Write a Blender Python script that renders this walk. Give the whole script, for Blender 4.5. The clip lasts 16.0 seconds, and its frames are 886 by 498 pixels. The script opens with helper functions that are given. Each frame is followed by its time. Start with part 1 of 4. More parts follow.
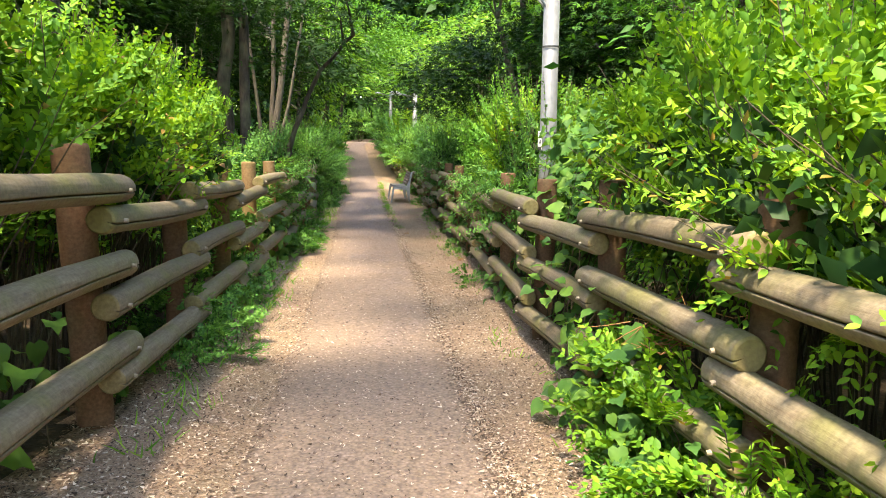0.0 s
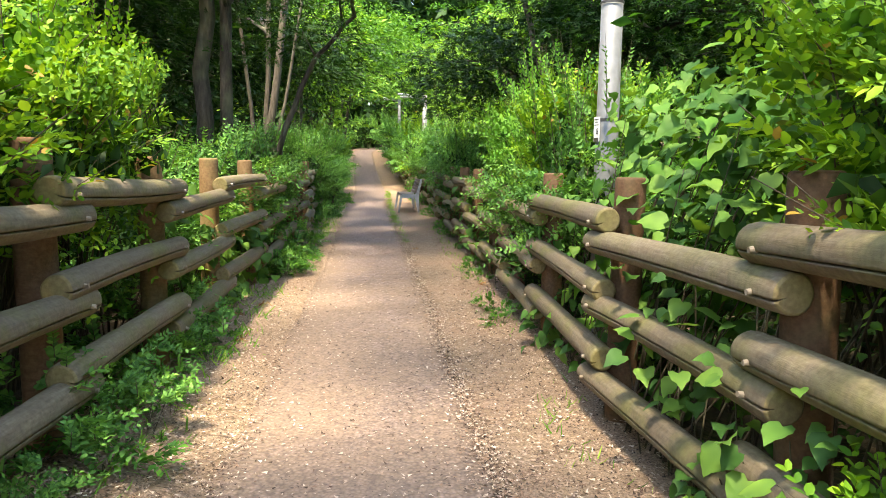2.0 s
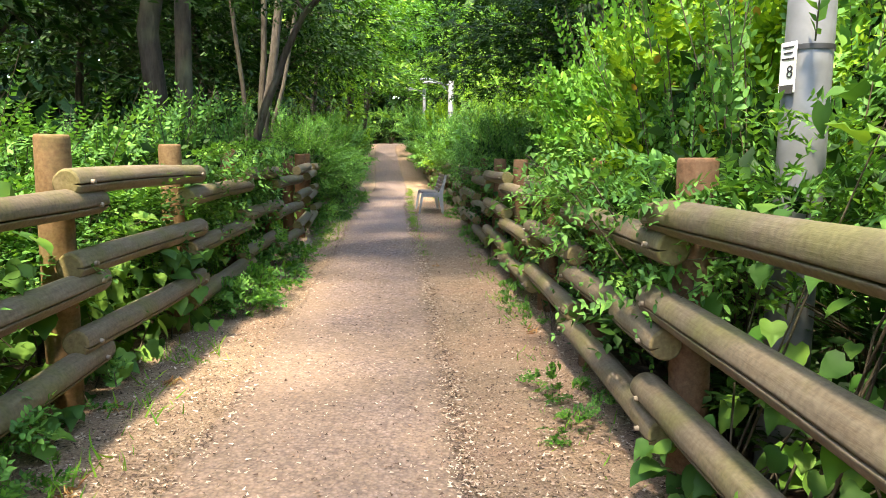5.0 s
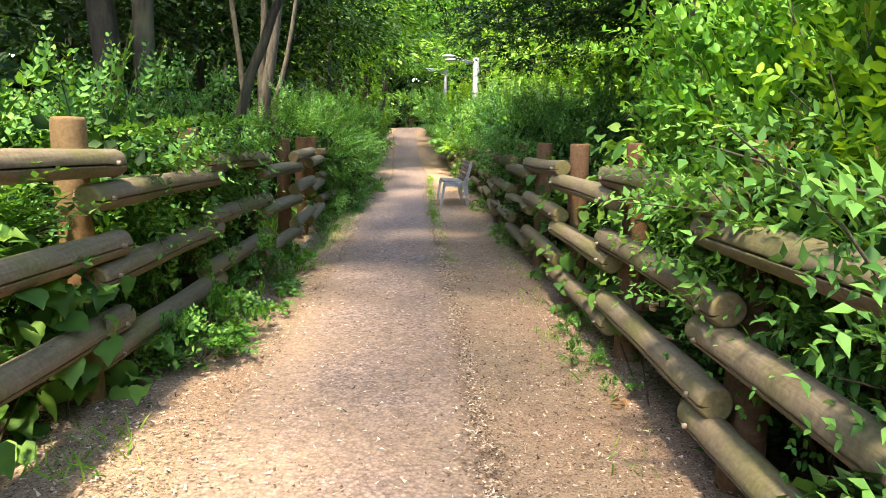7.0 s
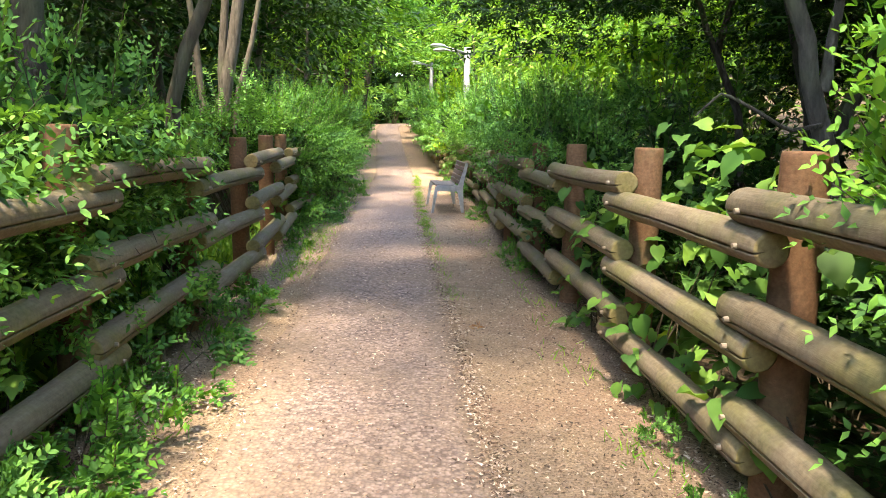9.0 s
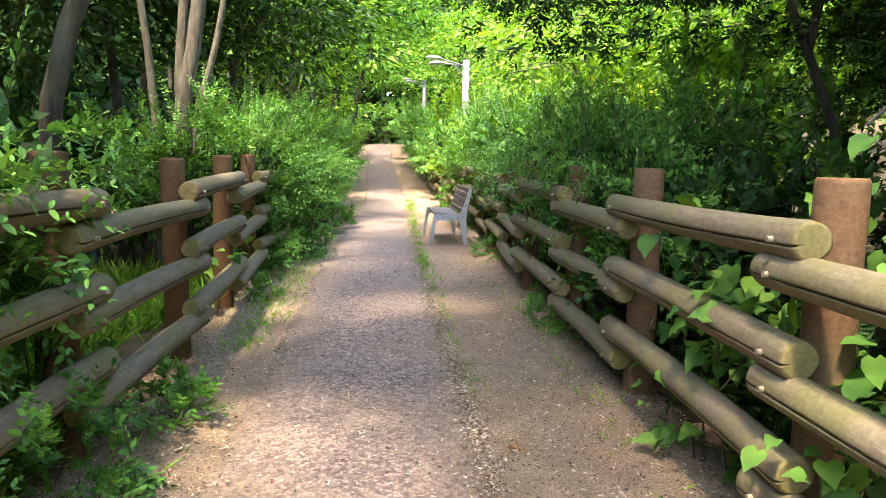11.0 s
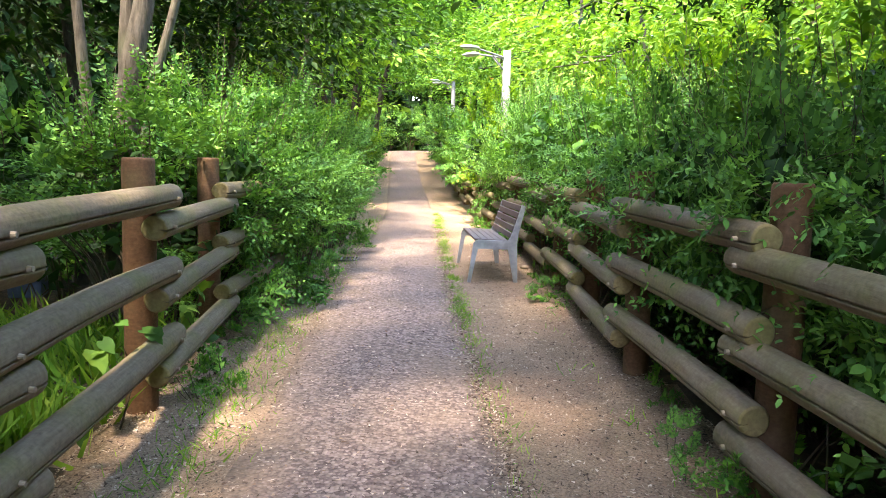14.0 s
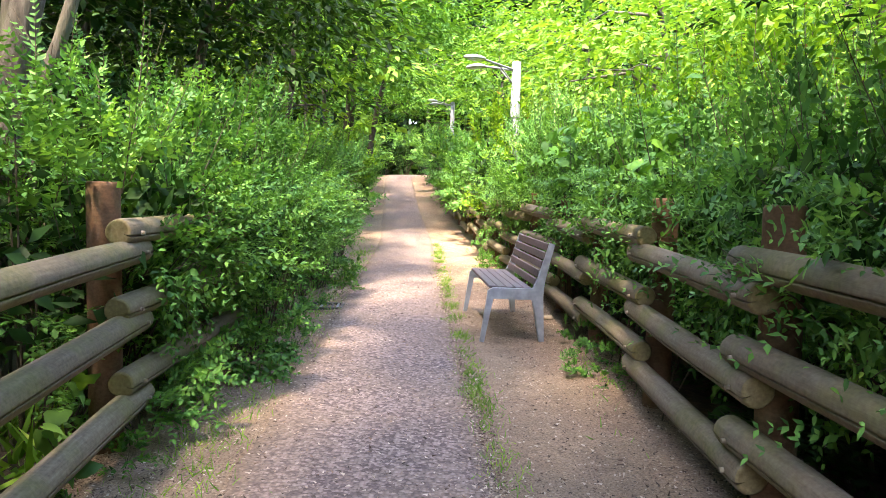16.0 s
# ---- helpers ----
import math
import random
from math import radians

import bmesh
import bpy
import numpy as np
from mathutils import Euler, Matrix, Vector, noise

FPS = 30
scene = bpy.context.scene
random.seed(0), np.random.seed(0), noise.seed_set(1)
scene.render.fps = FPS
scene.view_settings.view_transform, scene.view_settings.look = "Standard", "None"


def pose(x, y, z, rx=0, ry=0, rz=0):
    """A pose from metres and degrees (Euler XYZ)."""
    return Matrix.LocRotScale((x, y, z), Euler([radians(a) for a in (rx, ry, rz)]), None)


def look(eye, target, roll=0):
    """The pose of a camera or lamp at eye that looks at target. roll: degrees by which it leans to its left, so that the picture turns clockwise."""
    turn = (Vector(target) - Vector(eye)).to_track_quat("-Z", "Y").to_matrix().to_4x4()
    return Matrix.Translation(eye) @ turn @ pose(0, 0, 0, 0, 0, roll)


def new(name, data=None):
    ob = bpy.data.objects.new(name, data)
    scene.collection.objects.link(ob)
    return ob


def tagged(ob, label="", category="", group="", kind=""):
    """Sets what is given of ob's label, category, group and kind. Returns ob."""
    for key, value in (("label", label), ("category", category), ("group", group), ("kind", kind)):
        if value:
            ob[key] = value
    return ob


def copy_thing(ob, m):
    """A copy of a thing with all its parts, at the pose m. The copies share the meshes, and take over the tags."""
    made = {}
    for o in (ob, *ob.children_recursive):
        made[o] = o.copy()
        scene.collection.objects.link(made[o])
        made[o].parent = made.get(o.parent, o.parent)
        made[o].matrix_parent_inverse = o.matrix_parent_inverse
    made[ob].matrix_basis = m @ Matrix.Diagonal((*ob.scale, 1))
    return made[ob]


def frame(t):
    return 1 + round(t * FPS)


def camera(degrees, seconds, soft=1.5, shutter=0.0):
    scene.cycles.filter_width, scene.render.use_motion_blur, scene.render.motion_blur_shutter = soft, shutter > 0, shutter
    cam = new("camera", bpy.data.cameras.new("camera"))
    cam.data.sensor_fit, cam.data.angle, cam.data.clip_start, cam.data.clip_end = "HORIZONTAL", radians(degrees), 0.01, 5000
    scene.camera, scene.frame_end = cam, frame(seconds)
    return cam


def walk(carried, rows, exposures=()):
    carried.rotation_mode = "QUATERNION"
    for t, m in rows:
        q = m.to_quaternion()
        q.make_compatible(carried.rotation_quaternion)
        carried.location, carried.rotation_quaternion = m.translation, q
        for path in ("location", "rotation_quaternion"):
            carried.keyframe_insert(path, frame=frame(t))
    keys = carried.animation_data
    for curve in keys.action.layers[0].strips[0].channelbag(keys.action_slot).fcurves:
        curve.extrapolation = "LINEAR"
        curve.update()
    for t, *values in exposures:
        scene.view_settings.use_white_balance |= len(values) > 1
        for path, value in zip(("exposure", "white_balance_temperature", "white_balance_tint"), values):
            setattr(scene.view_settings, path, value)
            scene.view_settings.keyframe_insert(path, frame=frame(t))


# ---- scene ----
cam = camera(65.4, 16.0, soft=0.9)
METRES, EYE, TILT, LEAN, TURN = 13.0, 1.4, -8.0, -0.5, 0.0
ROWS = [
    (0.0, 0.0, 0.0, 0.0, 0.0, -0.0, 0.0),
    (0.5, 0.001, 0.0329, 0.0035, 0.22, 0.12, -0.23),
    (1.0, -0.0013, 0.0661, 0.006, -0.11, 0.12, -0.29),
    (1.5, -0.0024, 0.1005, 0.007, 0.69, 0.27, -0.34),
    (2.0, -0.0077, 0.1339, 0.0089, 0.68, 0.85, -0.28),
    (2.5, -0.0087, 0.1658, 0.0122, 0.5, 1.69, -0.05),
    (3.0, -0.0084, 0.1964, 0.0173, 0.55, 2.28, -0.13),
    (3.5, -0.0094, 0.2281, 0.0211, 0.5, 1.91, 0.01),
    (4.0, -0.0074, 0.2608, 0.0243, 1.5, 1.36, -0.1),
    (4.5, -0.0097, 0.2925, 0.0263, 2.1, 0.9, -0.42),
    (5.0, -0.011, 0.3234, 0.0295, 2.97, 0.54, -0.42),
    (7.5, -0.0315, 0.4773, 0.0498, 4.56, -0.96, -0.93),
    (8.0, -0.0376, 0.5068, 0.0536, 4.12, -1.22, -1.15),
    (8.5, -0.0433, 0.536, 0.059, 3.34, -1.3, -0.83),
    (9.0, -0.0462, 0.5657, 0.0655, 3.1, -0.97, -0.76),
    (9.5, -0.0523, 0.5954, 0.0706, 2.48, 0.1, -0.54),
    (12.0, -0.0675, 0.7467, 0.0914, 2.34, 0.77, -0.79),
    (12.5, -0.0718, 0.7768, 0.0962, 3.11, 0.6, -1.02),
    (13.0, -0.0785, 0.8053, 0.0993, 3.21, 0.82, -1.28),
    (13.5, -0.0829, 0.8346, 0.1028, 3.63, 0.83, -1.18),
    (14.0, -0.0865, 0.8631, 0.1082, 4.19, 1.35, -1.54),
    (14.5, -0.0919, 0.8922, 0.1141, 4.22, 1.61, -1.55),
    (15.0, -0.0938, 0.9222, 0.1188, 4.48, 1.91, -1.6),
    (15.5, -0.0982, 0.9528, 0.1235, 4.19, 2.64, -1.56),
    (16.0, -0.1015, 0.9832, 0.1271, 3.88, 3.35, -1.6),
]
walk(cam, [(t, pose(0, 0, EYE, TILT, LEAN, TURN) @ pose(METRES * x, METRES * y, METRES * z, 90 + pitch, roll, yaw)) for t, x, y, z, yaw, pitch, roll in ROWS],
     [(0.0, 3.25, 7800, 9), (2.0, 3.27, 7700, 9), (5.0, 3.33, 7600, 10), (7.5, 3.42, 7600, 10), (9.0, 3.66, 7700, 11), (12.5, 4.0, 7600, 12), (16.0, 3.9, 7300, 18)])

# ---------------------------------------------------------------- light
world = bpy.data.worlds.new("sky")
scene.world = world
world.use_nodes = True
wt = world.node_tree
sky = wt.nodes.new("ShaderNodeTexSky")
sky.sky_type = "NISHITA"
sky.sun_disc = False
SUN_FROM = Vector((-0.13, -0.36, 1.0)).normalized()
sky.sun_elevation = math.asin(SUN_FROM.z)
sky.sun_rotation = math.atan2(SUN_FROM.x, SUN_FROM.y)
wt.links.new(sky.outputs[0], wt.nodes["Background"].inputs[0])
wt.nodes["Background"].inputs[1].default_value = 0.125
sun = new("sun", bpy.data.lights.new("sun", "SUN"))
sun.data.energy, sun.data.angle, sun.data.color = 2.0, radians(4.5), (1.0, 0.92, 0.76)
sun.matrix_world = look(SUN_FROM * 30, (0, 0, 0))


# ---------------------------------------------------------------- materials
def material(name):
    m = bpy.data.materials.new(name)
    m.use_nodes = True
    return m, m.node_tree.nodes, m.node_tree.links, m.node_tree.nodes["Principled BSDF"]


def add(nodes, kind, **inputs):
    n = nodes.new("ShaderNode" + kind)
    for k, v in inputs.items():
        n.inputs[k.replace("_", " ")].default_value = v
    return n


def ramp(nodes, links, source, stops):
    r = nodes.new("ShaderNodeValToRGB")
    e = r.color_ramp.elements
    while len(e) < len(stops):
        e.new(0.5)
    for item, (p, c) in zip(e, stops):
        item.position, item.color = p, (*c, 1)
    links.new(source, r.inputs[0])
    return r.outputs[0]


def mix(nodes, links, fac, a, b, kind="MIX"):
    n = nodes.new("ShaderNodeMix")
    n.data_type, n.blend_type = "RGBA", kind
    for socket, v in ((n.inputs[0], fac), (n.inputs[6], a), (n.inputs[7], b)):
        if isinstance(v, (int, float)):
            socket.default_value = v
        elif isinstance(v, tuple):
            socket.default_value = (*v, 1)
        else:
            links.new(v, socket)
    return n.outputs[2]


def bump(nodes, links, shader, height, strength, distance):
    b = add(nodes, "Bump", Strength=strength, Distance=distance)
    links.new(height, b.inputs["Height"])
    links.new(b.outputs[0], shader.inputs["Normal"])


def foliage(name, dark, mid, light, glow=0.25, odd=None, single=False):
    """Leaves: colour by leaf, drifting over the plant; part of the light goes through."""
    m, n, l, p = material(name)
    geo = n.new("ShaderNodeNewGeometry")
    info = n.new("ShaderNodeObjectInfo")
    big = add(n, "TexNoise", Scale=2.3, Detail=2.0)
    l.new(geo.outputs["Position"], big.inputs["Vector"])
    stops = [(0.0, dark), (0.45, mid), (0.88, light)]
    if odd:
        stops += [(0.988, light), (0.993, odd)]
    c = ramp(n, l, info.outputs["Random"] if single else geo.outputs["Random Per Island"], stops)
    shade = ramp(n, l, big.outputs[0], [(0.3, (0.55, 0.65, 0.6)), (0.7, (1.2, 1.12, 1.0))])
    c = mix(n, l, 0.8, c, shade, "MULTIPLY")
    tuft = add(n, "TexNoise", Scale=11.0, Detail=1.0)
    l.new(geo.outputs["Position"], tuft.inputs["Vector"])
    c = mix(n, l, 0.7, c, ramp(n, l, tuft.outputs[0], [(0.35, (0.6, 0.7, 0.66)), (0.65, (1.25, 1.15, 1.0))]), "MULTIPLY")
    tone = ramp(n, l, info.outputs["Random"], [(0.0, (0.85, 0.92, 0.9)), (1.0, (1.12, 1.05, 0.95))])
    c = mix(n, l, 1.0, c, tone, "MULTIPLY")
    c = mix(n, l, 1.0, c, (0.98, 1.2, 1.08), "MULTIPLY")
    l.new(c, p.inputs["Base Color"])
    p.inputs["Roughness"].default_value = 0.58
    p.inputs["Specular IOR Level"].default_value = 0.22
    t = n.new("ShaderNodeBsdfTranslucent")
    l.new(mix(n, l, 1.0, c, (1.6, 1.5, 0.7), "MULTIPLY"), t.inputs[0])
    both = add(n, "MixShader", Fac=glow)
    l.new(p.outputs[0], both.inputs[1])
    l.new(t.outputs[0], both.inputs[2])
    l.new(both.outputs[0], n["Material Output"].inputs[0])
    return m


LEAF_BRIGHT = foliage("forsythia_leaf", (0.05, 0.13, 0.018), (0.13, 0.24, 0.024), (0.215, 0.32, 0.038), odd=(0.3, 0.16, 0.05))
LEAF_HEDGE = foliage("privet_leaf", (0.046, 0.114, 0.037), (0.092, 0.2, 0.06), (0.165, 0.31, 0.088))
LEAF_FRESH = foliage("fresh_leaf", (0.06, 0.15, 0.03), (0.11, 0.25, 0.045), (0.18, 0.34, 0.06))
LEAF_VINE = foliage("vine_leaf", (0.04, 0.11, 0.025), (0.07, 0.17, 0.03), (0.12, 0.25, 0.04))
LEAF_LARGE = foliage("large_vine_leaf", (0.046, 0.102, 0.03), (0.076, 0.155, 0.04), (0.13, 0.22, 0.052), single=True)
LEAF_MAPLE = foliage("maple_leaf", (0.035, 0.1, 0.025), (0.065, 0.16, 0.03), (0.11, 0.23, 0.035))
# deep shade of the wood and under the hedges put into the leaf colour
LEAF_SHADED = foliage("painted_shade_leaf", (0.011, 0.032, 0.011), (0.02, 0.054, 0.015), (0.037, 0.082, 0.02))
# paler, yellower leaf: sunlight on distant crowns put into the colour
LEAF_YELLOW = foliage("painted_sun_leaf", (0.08, 0.17, 0.03), (0.13, 0.24, 0.04), (0.2, 0.31, 0.06))


def bark(name, a, b, scale=9.0):
    m, n, l, p = material(name)
    co = n.new("ShaderNodeTexCoord")
    mp = add(n, "Mapping", Scale=(1, 1, 0.22))
    l.new(co.outputs["Object"], mp.inputs[0])
    tex = add(n, "TexNoise", Scale=scale * 3, Detail=6.0, Roughness=0.65)
    l.new(mp.outputs[0], tex.inputs["Vector"])
    patch = add(n, "TexNoise", Scale=2.0, Detail=3.0)
    l.new(co.outputs["Object"], patch.inputs["Vector"])
    c = ramp(n, l, tex.outputs[0], [(0.35, a), (0.7, b)])
    c = mix(n, l, ramp(n, l, patch.outputs[0], [(0.5, (0, 0, 0)), (0.7, (0.6, 0.6, 0.6))]), c, (0.14, 0.15, 0.09))
    l.new(c, p.inputs["Base Color"])
    p.inputs["Roughness"].default_value = 0.9
    bump(n, l, p, tex.outputs[0], 0.8, 0.03)
    return m


BARK_DARK = bark("dark_bark", (0.02, 0.016, 0.013), (0.068, 0.055, 0.046))
BARK_GREY = bark("grey_bark", (0.045, 0.038, 0.032), (0.135, 0.115, 0.098))
TWIG = bark("twig_bark", (0.035, 0.026, 0.016), (0.1, 0.075, 0.045))


def log_wood(name, clean, grey, moss, moss_from):
    """Round treated timber: long grain, weathered upper side, green algae in patches."""
    m, n, l, p = material(name)
    co = n.new("ShaderNodeTexCoord")
    info = n.new("ShaderNodeObjectInfo")
    geo = n.new("ShaderNodeNewGeometry")
    shift = n.new("ShaderNodeVectorMath")
    l.new(co.outputs["Object"], shift.inputs[0])
    l.new(info.outputs["Random"], shift.inputs[1])
    mp = add(n, "Mapping", Scale=(2.2, 30, 30))
    l.new(shift.outputs[0], mp.inputs[0])
    grain = add(n, "TexNoise", Scale=2.2, Detail=7.0, Roughness=0.7)
    l.new(mp.outputs[0], grain.inputs["Vector"])
    patch = add(n, "TexNoise", Scale=3.2, Detail=5.0, Roughness=0.6)
    l.new(geo.outputs["Position"], patch.inputs["Vector"])
    fine = add(n, "TexNoise", Scale=60.0, Detail=3.0)
    l.new(geo.outputs["Position"], fine.inputs["Vector"])
    c = mix(n, l, ramp(n, l, grain.outputs[0], [(0.3, (0, 0, 0)), (0.72, (1, 1, 1))]), clean, grey)
    c = mix(n, l, ramp(n, l, info.outputs["Random"], [(0.0, (0.0,) * 3), (1.0, (0.35,) * 3)]), c, tuple(0.6 * v for v in clean))
    c = mix(n, l, ramp(n, l, patch.outputs[0], [(moss_from, (0, 0, 0)), (moss_from + 0.2, (0.75, 0.75, 0.75))]), c, moss)
    c = mix(n, l, 0.55, c, ramp(n, l, fine.outputs[0], [(0.3, (0.6, 0.6, 0.6)), (0.7, (1.25, 1.25, 1.25))]), "MULTIPLY")
    l.new(c, p.inputs["Base Color"])
    p.inputs["Roughness"].default_value = 0.82
    p.inputs["Specular IOR Level"].default_value = 0.25
    bump(n, l, p, grain.outputs[0], 0.5, 0.004)
    return m


RAIL_WOOD = log_wood("rail_timber", (0.132, 0.099, 0.065), (0.228, 0.192, 0.139), (0.138, 0.134, 0.05), 0.45)
END_GRAIN = log_wood("rail_end_grain", (0.17, 0.125, 0.06), (0.27, 0.215, 0.11), (0.16, 0.15, 0.05), 0.42)
POST_WOOD = log_wood("post_timber", (0.12, 0.058, 0.032), (0.195, 0.115, 0.066), (0.13, 0.11, 0.05), 0.53)

POST_TAN = log_wood("bleached_post_timber", (0.19, 0.11, 0.052), (0.3, 0.195, 0.1), (0.16, 0.135, 0.055), 0.53)


def plain(name, colour, rough=0.5, metal=0.0, wear=0.25, scale=18.0):
    m, n, l, p = material(name)
    co = n.new("ShaderNodeTexCoord")
    tex = add(n, "TexNoise", Scale=scale, Detail=5.0)
    l.new(co.outputs["Object"], tex.inputs["Vector"])
    low = tuple(v * (1 - wear) for v in colour)
    high = tuple(min(1, v * (1 + 0.4 * wear)) for v in colour)
    l.new(ramp(n, l, tex.outputs[0], [(0.3, low), (0.7, high)]), p.inputs["Base Color"])
    p.inputs["Roughness"].default_value, p.inputs["Metallic"].default_value = rough, metal
    return m


PAINT_WHITE = plain("pole_paint", (0.15, 0.158, 0.172), 0.45, wear=0.2)
STEEL_BAND = plain("dark_band", (0.04, 0.04, 0.045), 0.5)
CAST_GREY = plain("bench_aluminium", (0.36, 0.38, 0.43), 0.42, 0.35)
SLAT = plain("bench_slat", (0.14, 0.105, 0.11), 0.55, wear=0.35, scale=40)
PLUG = plain("pale_plug", (0.27, 0.215, 0.16), 0.7)
LAMP_GREY = plain("lamp_housing", (0.33, 0.36, 0.4), 0.4)
GLASS_LENS = plain("lamp_lens", (0.6, 0.62, 0.62), 0.2)
IRON = plain("grate_iron", (0.09, 0.085, 0.08), 0.6, 0.4)
PAPER = plain("label_white", (0.75, 0.75, 0.72), 0.6, wear=0.08)


def soil():
    m, n, l, p = material("soil")
    geo = n.new("ShaderNodeNewGeometry")

    def tex(scale, detail=4.0, rough=0.55):
        t = add(n, "TexNoise", Scale=scale, Detail=detail, Roughness=rough)
        l.new(geo.outputs["Position"], t.inputs["Vector"])
        return t.outputs[0]
    big, mid, fine = tex(0.9), tex(6.0), tex(90.0, 5.0, 0.7)
    c = ramp(n, l, mid, [(0.3, (0.185, 0.13, 0.091)), (0.7, (0.305, 0.224, 0.156))])
    c = mix(n, l, ramp(n, l, big, [(0.45, (0, 0, 0)), (0.62, (0.8, 0.8, 0.8))]), c, (0.235, 0.155, 0.112))
    c = mix(n, l, 0.95, c, ramp(n, l, fine, [(0.34, (0.3, 0.28, 0.27)), (0.64, (1.6, 1.55, 1.5))]), "MULTIPLY")
    vor = add(n, "TexVoronoi", Scale=85.0)
    l.new(geo.outputs["Position"], vor.inputs["Vector"])
    flake = ramp(n, l, vor.outputs["Color"], [(0.55, (0, 0, 0)), (0.78, (0.7, 0.7, 0.7))])
    c = mix(n, l, flake, c, (0.28, 0.205, 0.15))
    grit = add(n, "TexVoronoi", Scale=48.0)
    l.new(geo.outputs["Position"], grit.inputs["Vector"])
    c = mix(n, l, ramp(n, l, grit.outputs["Distance"], [(0.12, (0.75, 0.75, 0.75)), (0.24, (0, 0, 0))]), c, (0.085, 0.055, 0.038))
    l.new(c, p.inputs["Base Color"])
    p.inputs["Roughness"].default_value = 0.95
    bump(n, l, p, fine, 0.9, 0.014)
    return m


def paving():
    """Porous resin-bound gravel: small stones in a reddish grey, dusty with sand."""
    m, n, l, p = material("gravel_paving")
    geo = n.new("ShaderNodeNewGeometry")
    vor = add(n, "TexVoronoi", Scale=58.0)
    l.new(geo.outputs["Position"], vor.inputs["Vector"])
    dust = add(n, "TexNoise", Scale=1.6, Detail=5.0, Roughness=0.6)
    l.new(geo.outputs["Position"], dust.inputs["Vector"])
    fine = add(n, "TexNoise", Scale=30.0, Detail=4.0)
    l.new(geo.outputs["Position"], fine.inputs["Vector"])
    grey = n.new("ShaderNodeSeparateColor")
    l.new(vor.outputs["Color"], grey.inputs[0])
    c = ramp(n, l, grey.outputs[0], [(0.05, (0.095, 0.066, 0.062)), (0.45, (0.19, 0.138, 0.128)), (0.95, (0.31, 0.24, 0.218))])
    c = mix(n, l, 0.5, c, ramp(n, l, fine.outputs[0], [(0.3, (0.6, 0.6, 0.6)), (0.7, (1.25, 1.22, 1.2))]), "MULTIPLY")
    sand = n.new("ShaderNodeAttribute")
    sand.attribute_name = "sand"
    both = add(n, "Math")
    l.new(dust.outputs[0], both.inputs[0])
    l.new(sand.outputs["Fac"], both.inputs[1])
    c = mix(n, l, ramp(n, l, both.outputs[0], [(0.5, (0, 0, 0)), (0.95, (0.85, 0.85, 0.85))]), c, mix(n, l, 0.6, (0.225, 0.158, 0.115), ramp(n, l, fine.outputs[0], [(0.3, (0.6, 0.6, 0.6)), (0.7, (1.3, 1.3, 1.3))]), "MULTIPLY"))
    c = mix(n, l, 0.42, c, ramp(n, l, vor.outputs["Distance"], [(0.25, (1.25, 1.25, 1.25)), (0.75, (0.42, 0.4, 0.4))]), "MULTIPLY")
    pit = add(n, "TexVoronoi", Scale=30.0)
    l.new(geo.outputs["Position"], pit.inputs["Vector"])
    c = mix(n, l, ramp(n, l, pit.outputs["Distance"], [(0.11, (0.55, 0.55, 0.55)), (0.19, (0, 0, 0))]), c, (0.05, 0.034, 0.03))
    l.new(c, p.inputs["Base Color"])
    p.inputs["Roughness"].default_value = 0.9
    bump(n, l, p, vor.outputs["Distance"], 0.5, 0.008)
    return m


SOIL, PAVING = soil(), paving()


def forest_floor():
    m, n, l, p = material("leaf_mould")
    geo = n.new("ShaderNodeNewGeometry")
    mid = add(n, "TexNoise", Scale=5.0, Detail=6.0, Roughness=0.7)
    l.new(geo.outputs["Position"], mid.inputs["Vector"])
    vor = add(n, "TexVoronoi", Scale=28.0)
    l.new(geo.outputs["Position"], vor.inputs["Vector"])
    c = ramp(n, l, mid.outputs[0], [(0.3, (0.022, 0.016, 0.01)), (0.6, (0.06, 0.042, 0.025)), (0.8, (0.05, 0.06, 0.025))])
    c = mix(n, l, ramp(n, l, vor.outputs["Color"], [(0.6, (0, 0, 0)), (0.8, (0.6, 0.6, 0.6))]), c, (0.13, 0.085, 0.05))
    l.new(c, p.inputs["Base Color"])
    p.inputs["Roughness"].default_value = 0.95
    bump(n, l, p, mid.outputs[0], 0.8, 0.05)
    return m


HUMUS = forest_floor()


def litter_stuff(name, stops):
    m, n, l, p = material(name)
    geo = n.new("ShaderNodeNewGeometry")
    l.new(ramp(n, l, geo.outputs["Random Per Island"], stops), p.inputs["Base Color"])
    p.inputs["Roughness"].default_value = 0.85
    return m


CHAFF = litter_stuff("dry_chaff", [(0.0, (0.03, 0.02, 0.014)), (0.3, (0.09, 0.052, 0.034)), (0.45, (0.24, 0.15, 0.1)), (0.75, (0.4, 0.3, 0.225)), (1.0, (0.62, 0.52, 0.42))])
GRASS = foliage("grass_blade", (0.08, 0.18, 0.03), (0.14, 0.27, 0.04), (0.25, 0.35, 0.07))


# ---------------------------------------------------------------- plan
def left_x(y):
    return float(np.interp(y, [-6, 0, 2.95, 7.18, 8.69, 13.1, 14.53, 15.95, 17.4, 20, 28, 42], [-0.75, -1.15, -1.54, -2.02, -2.16, -2.62, -2.85, -3.1, -3.2, -3.52, -4.6, -6.8]))


def right_x(y):
    return float(np.interp(y, [-6, 0, 3.65, 5.09, 6.73, 9.64, 11.03, 12.62, 13.89, 15.45, 17, 20, 28, 42], [1.7, 1.26, 0.93, 0.76, 0.65, 0.41, 0.25, 0.1, -0.05, -0.24, -0.32, -0.56, -1.7, -3.9]))


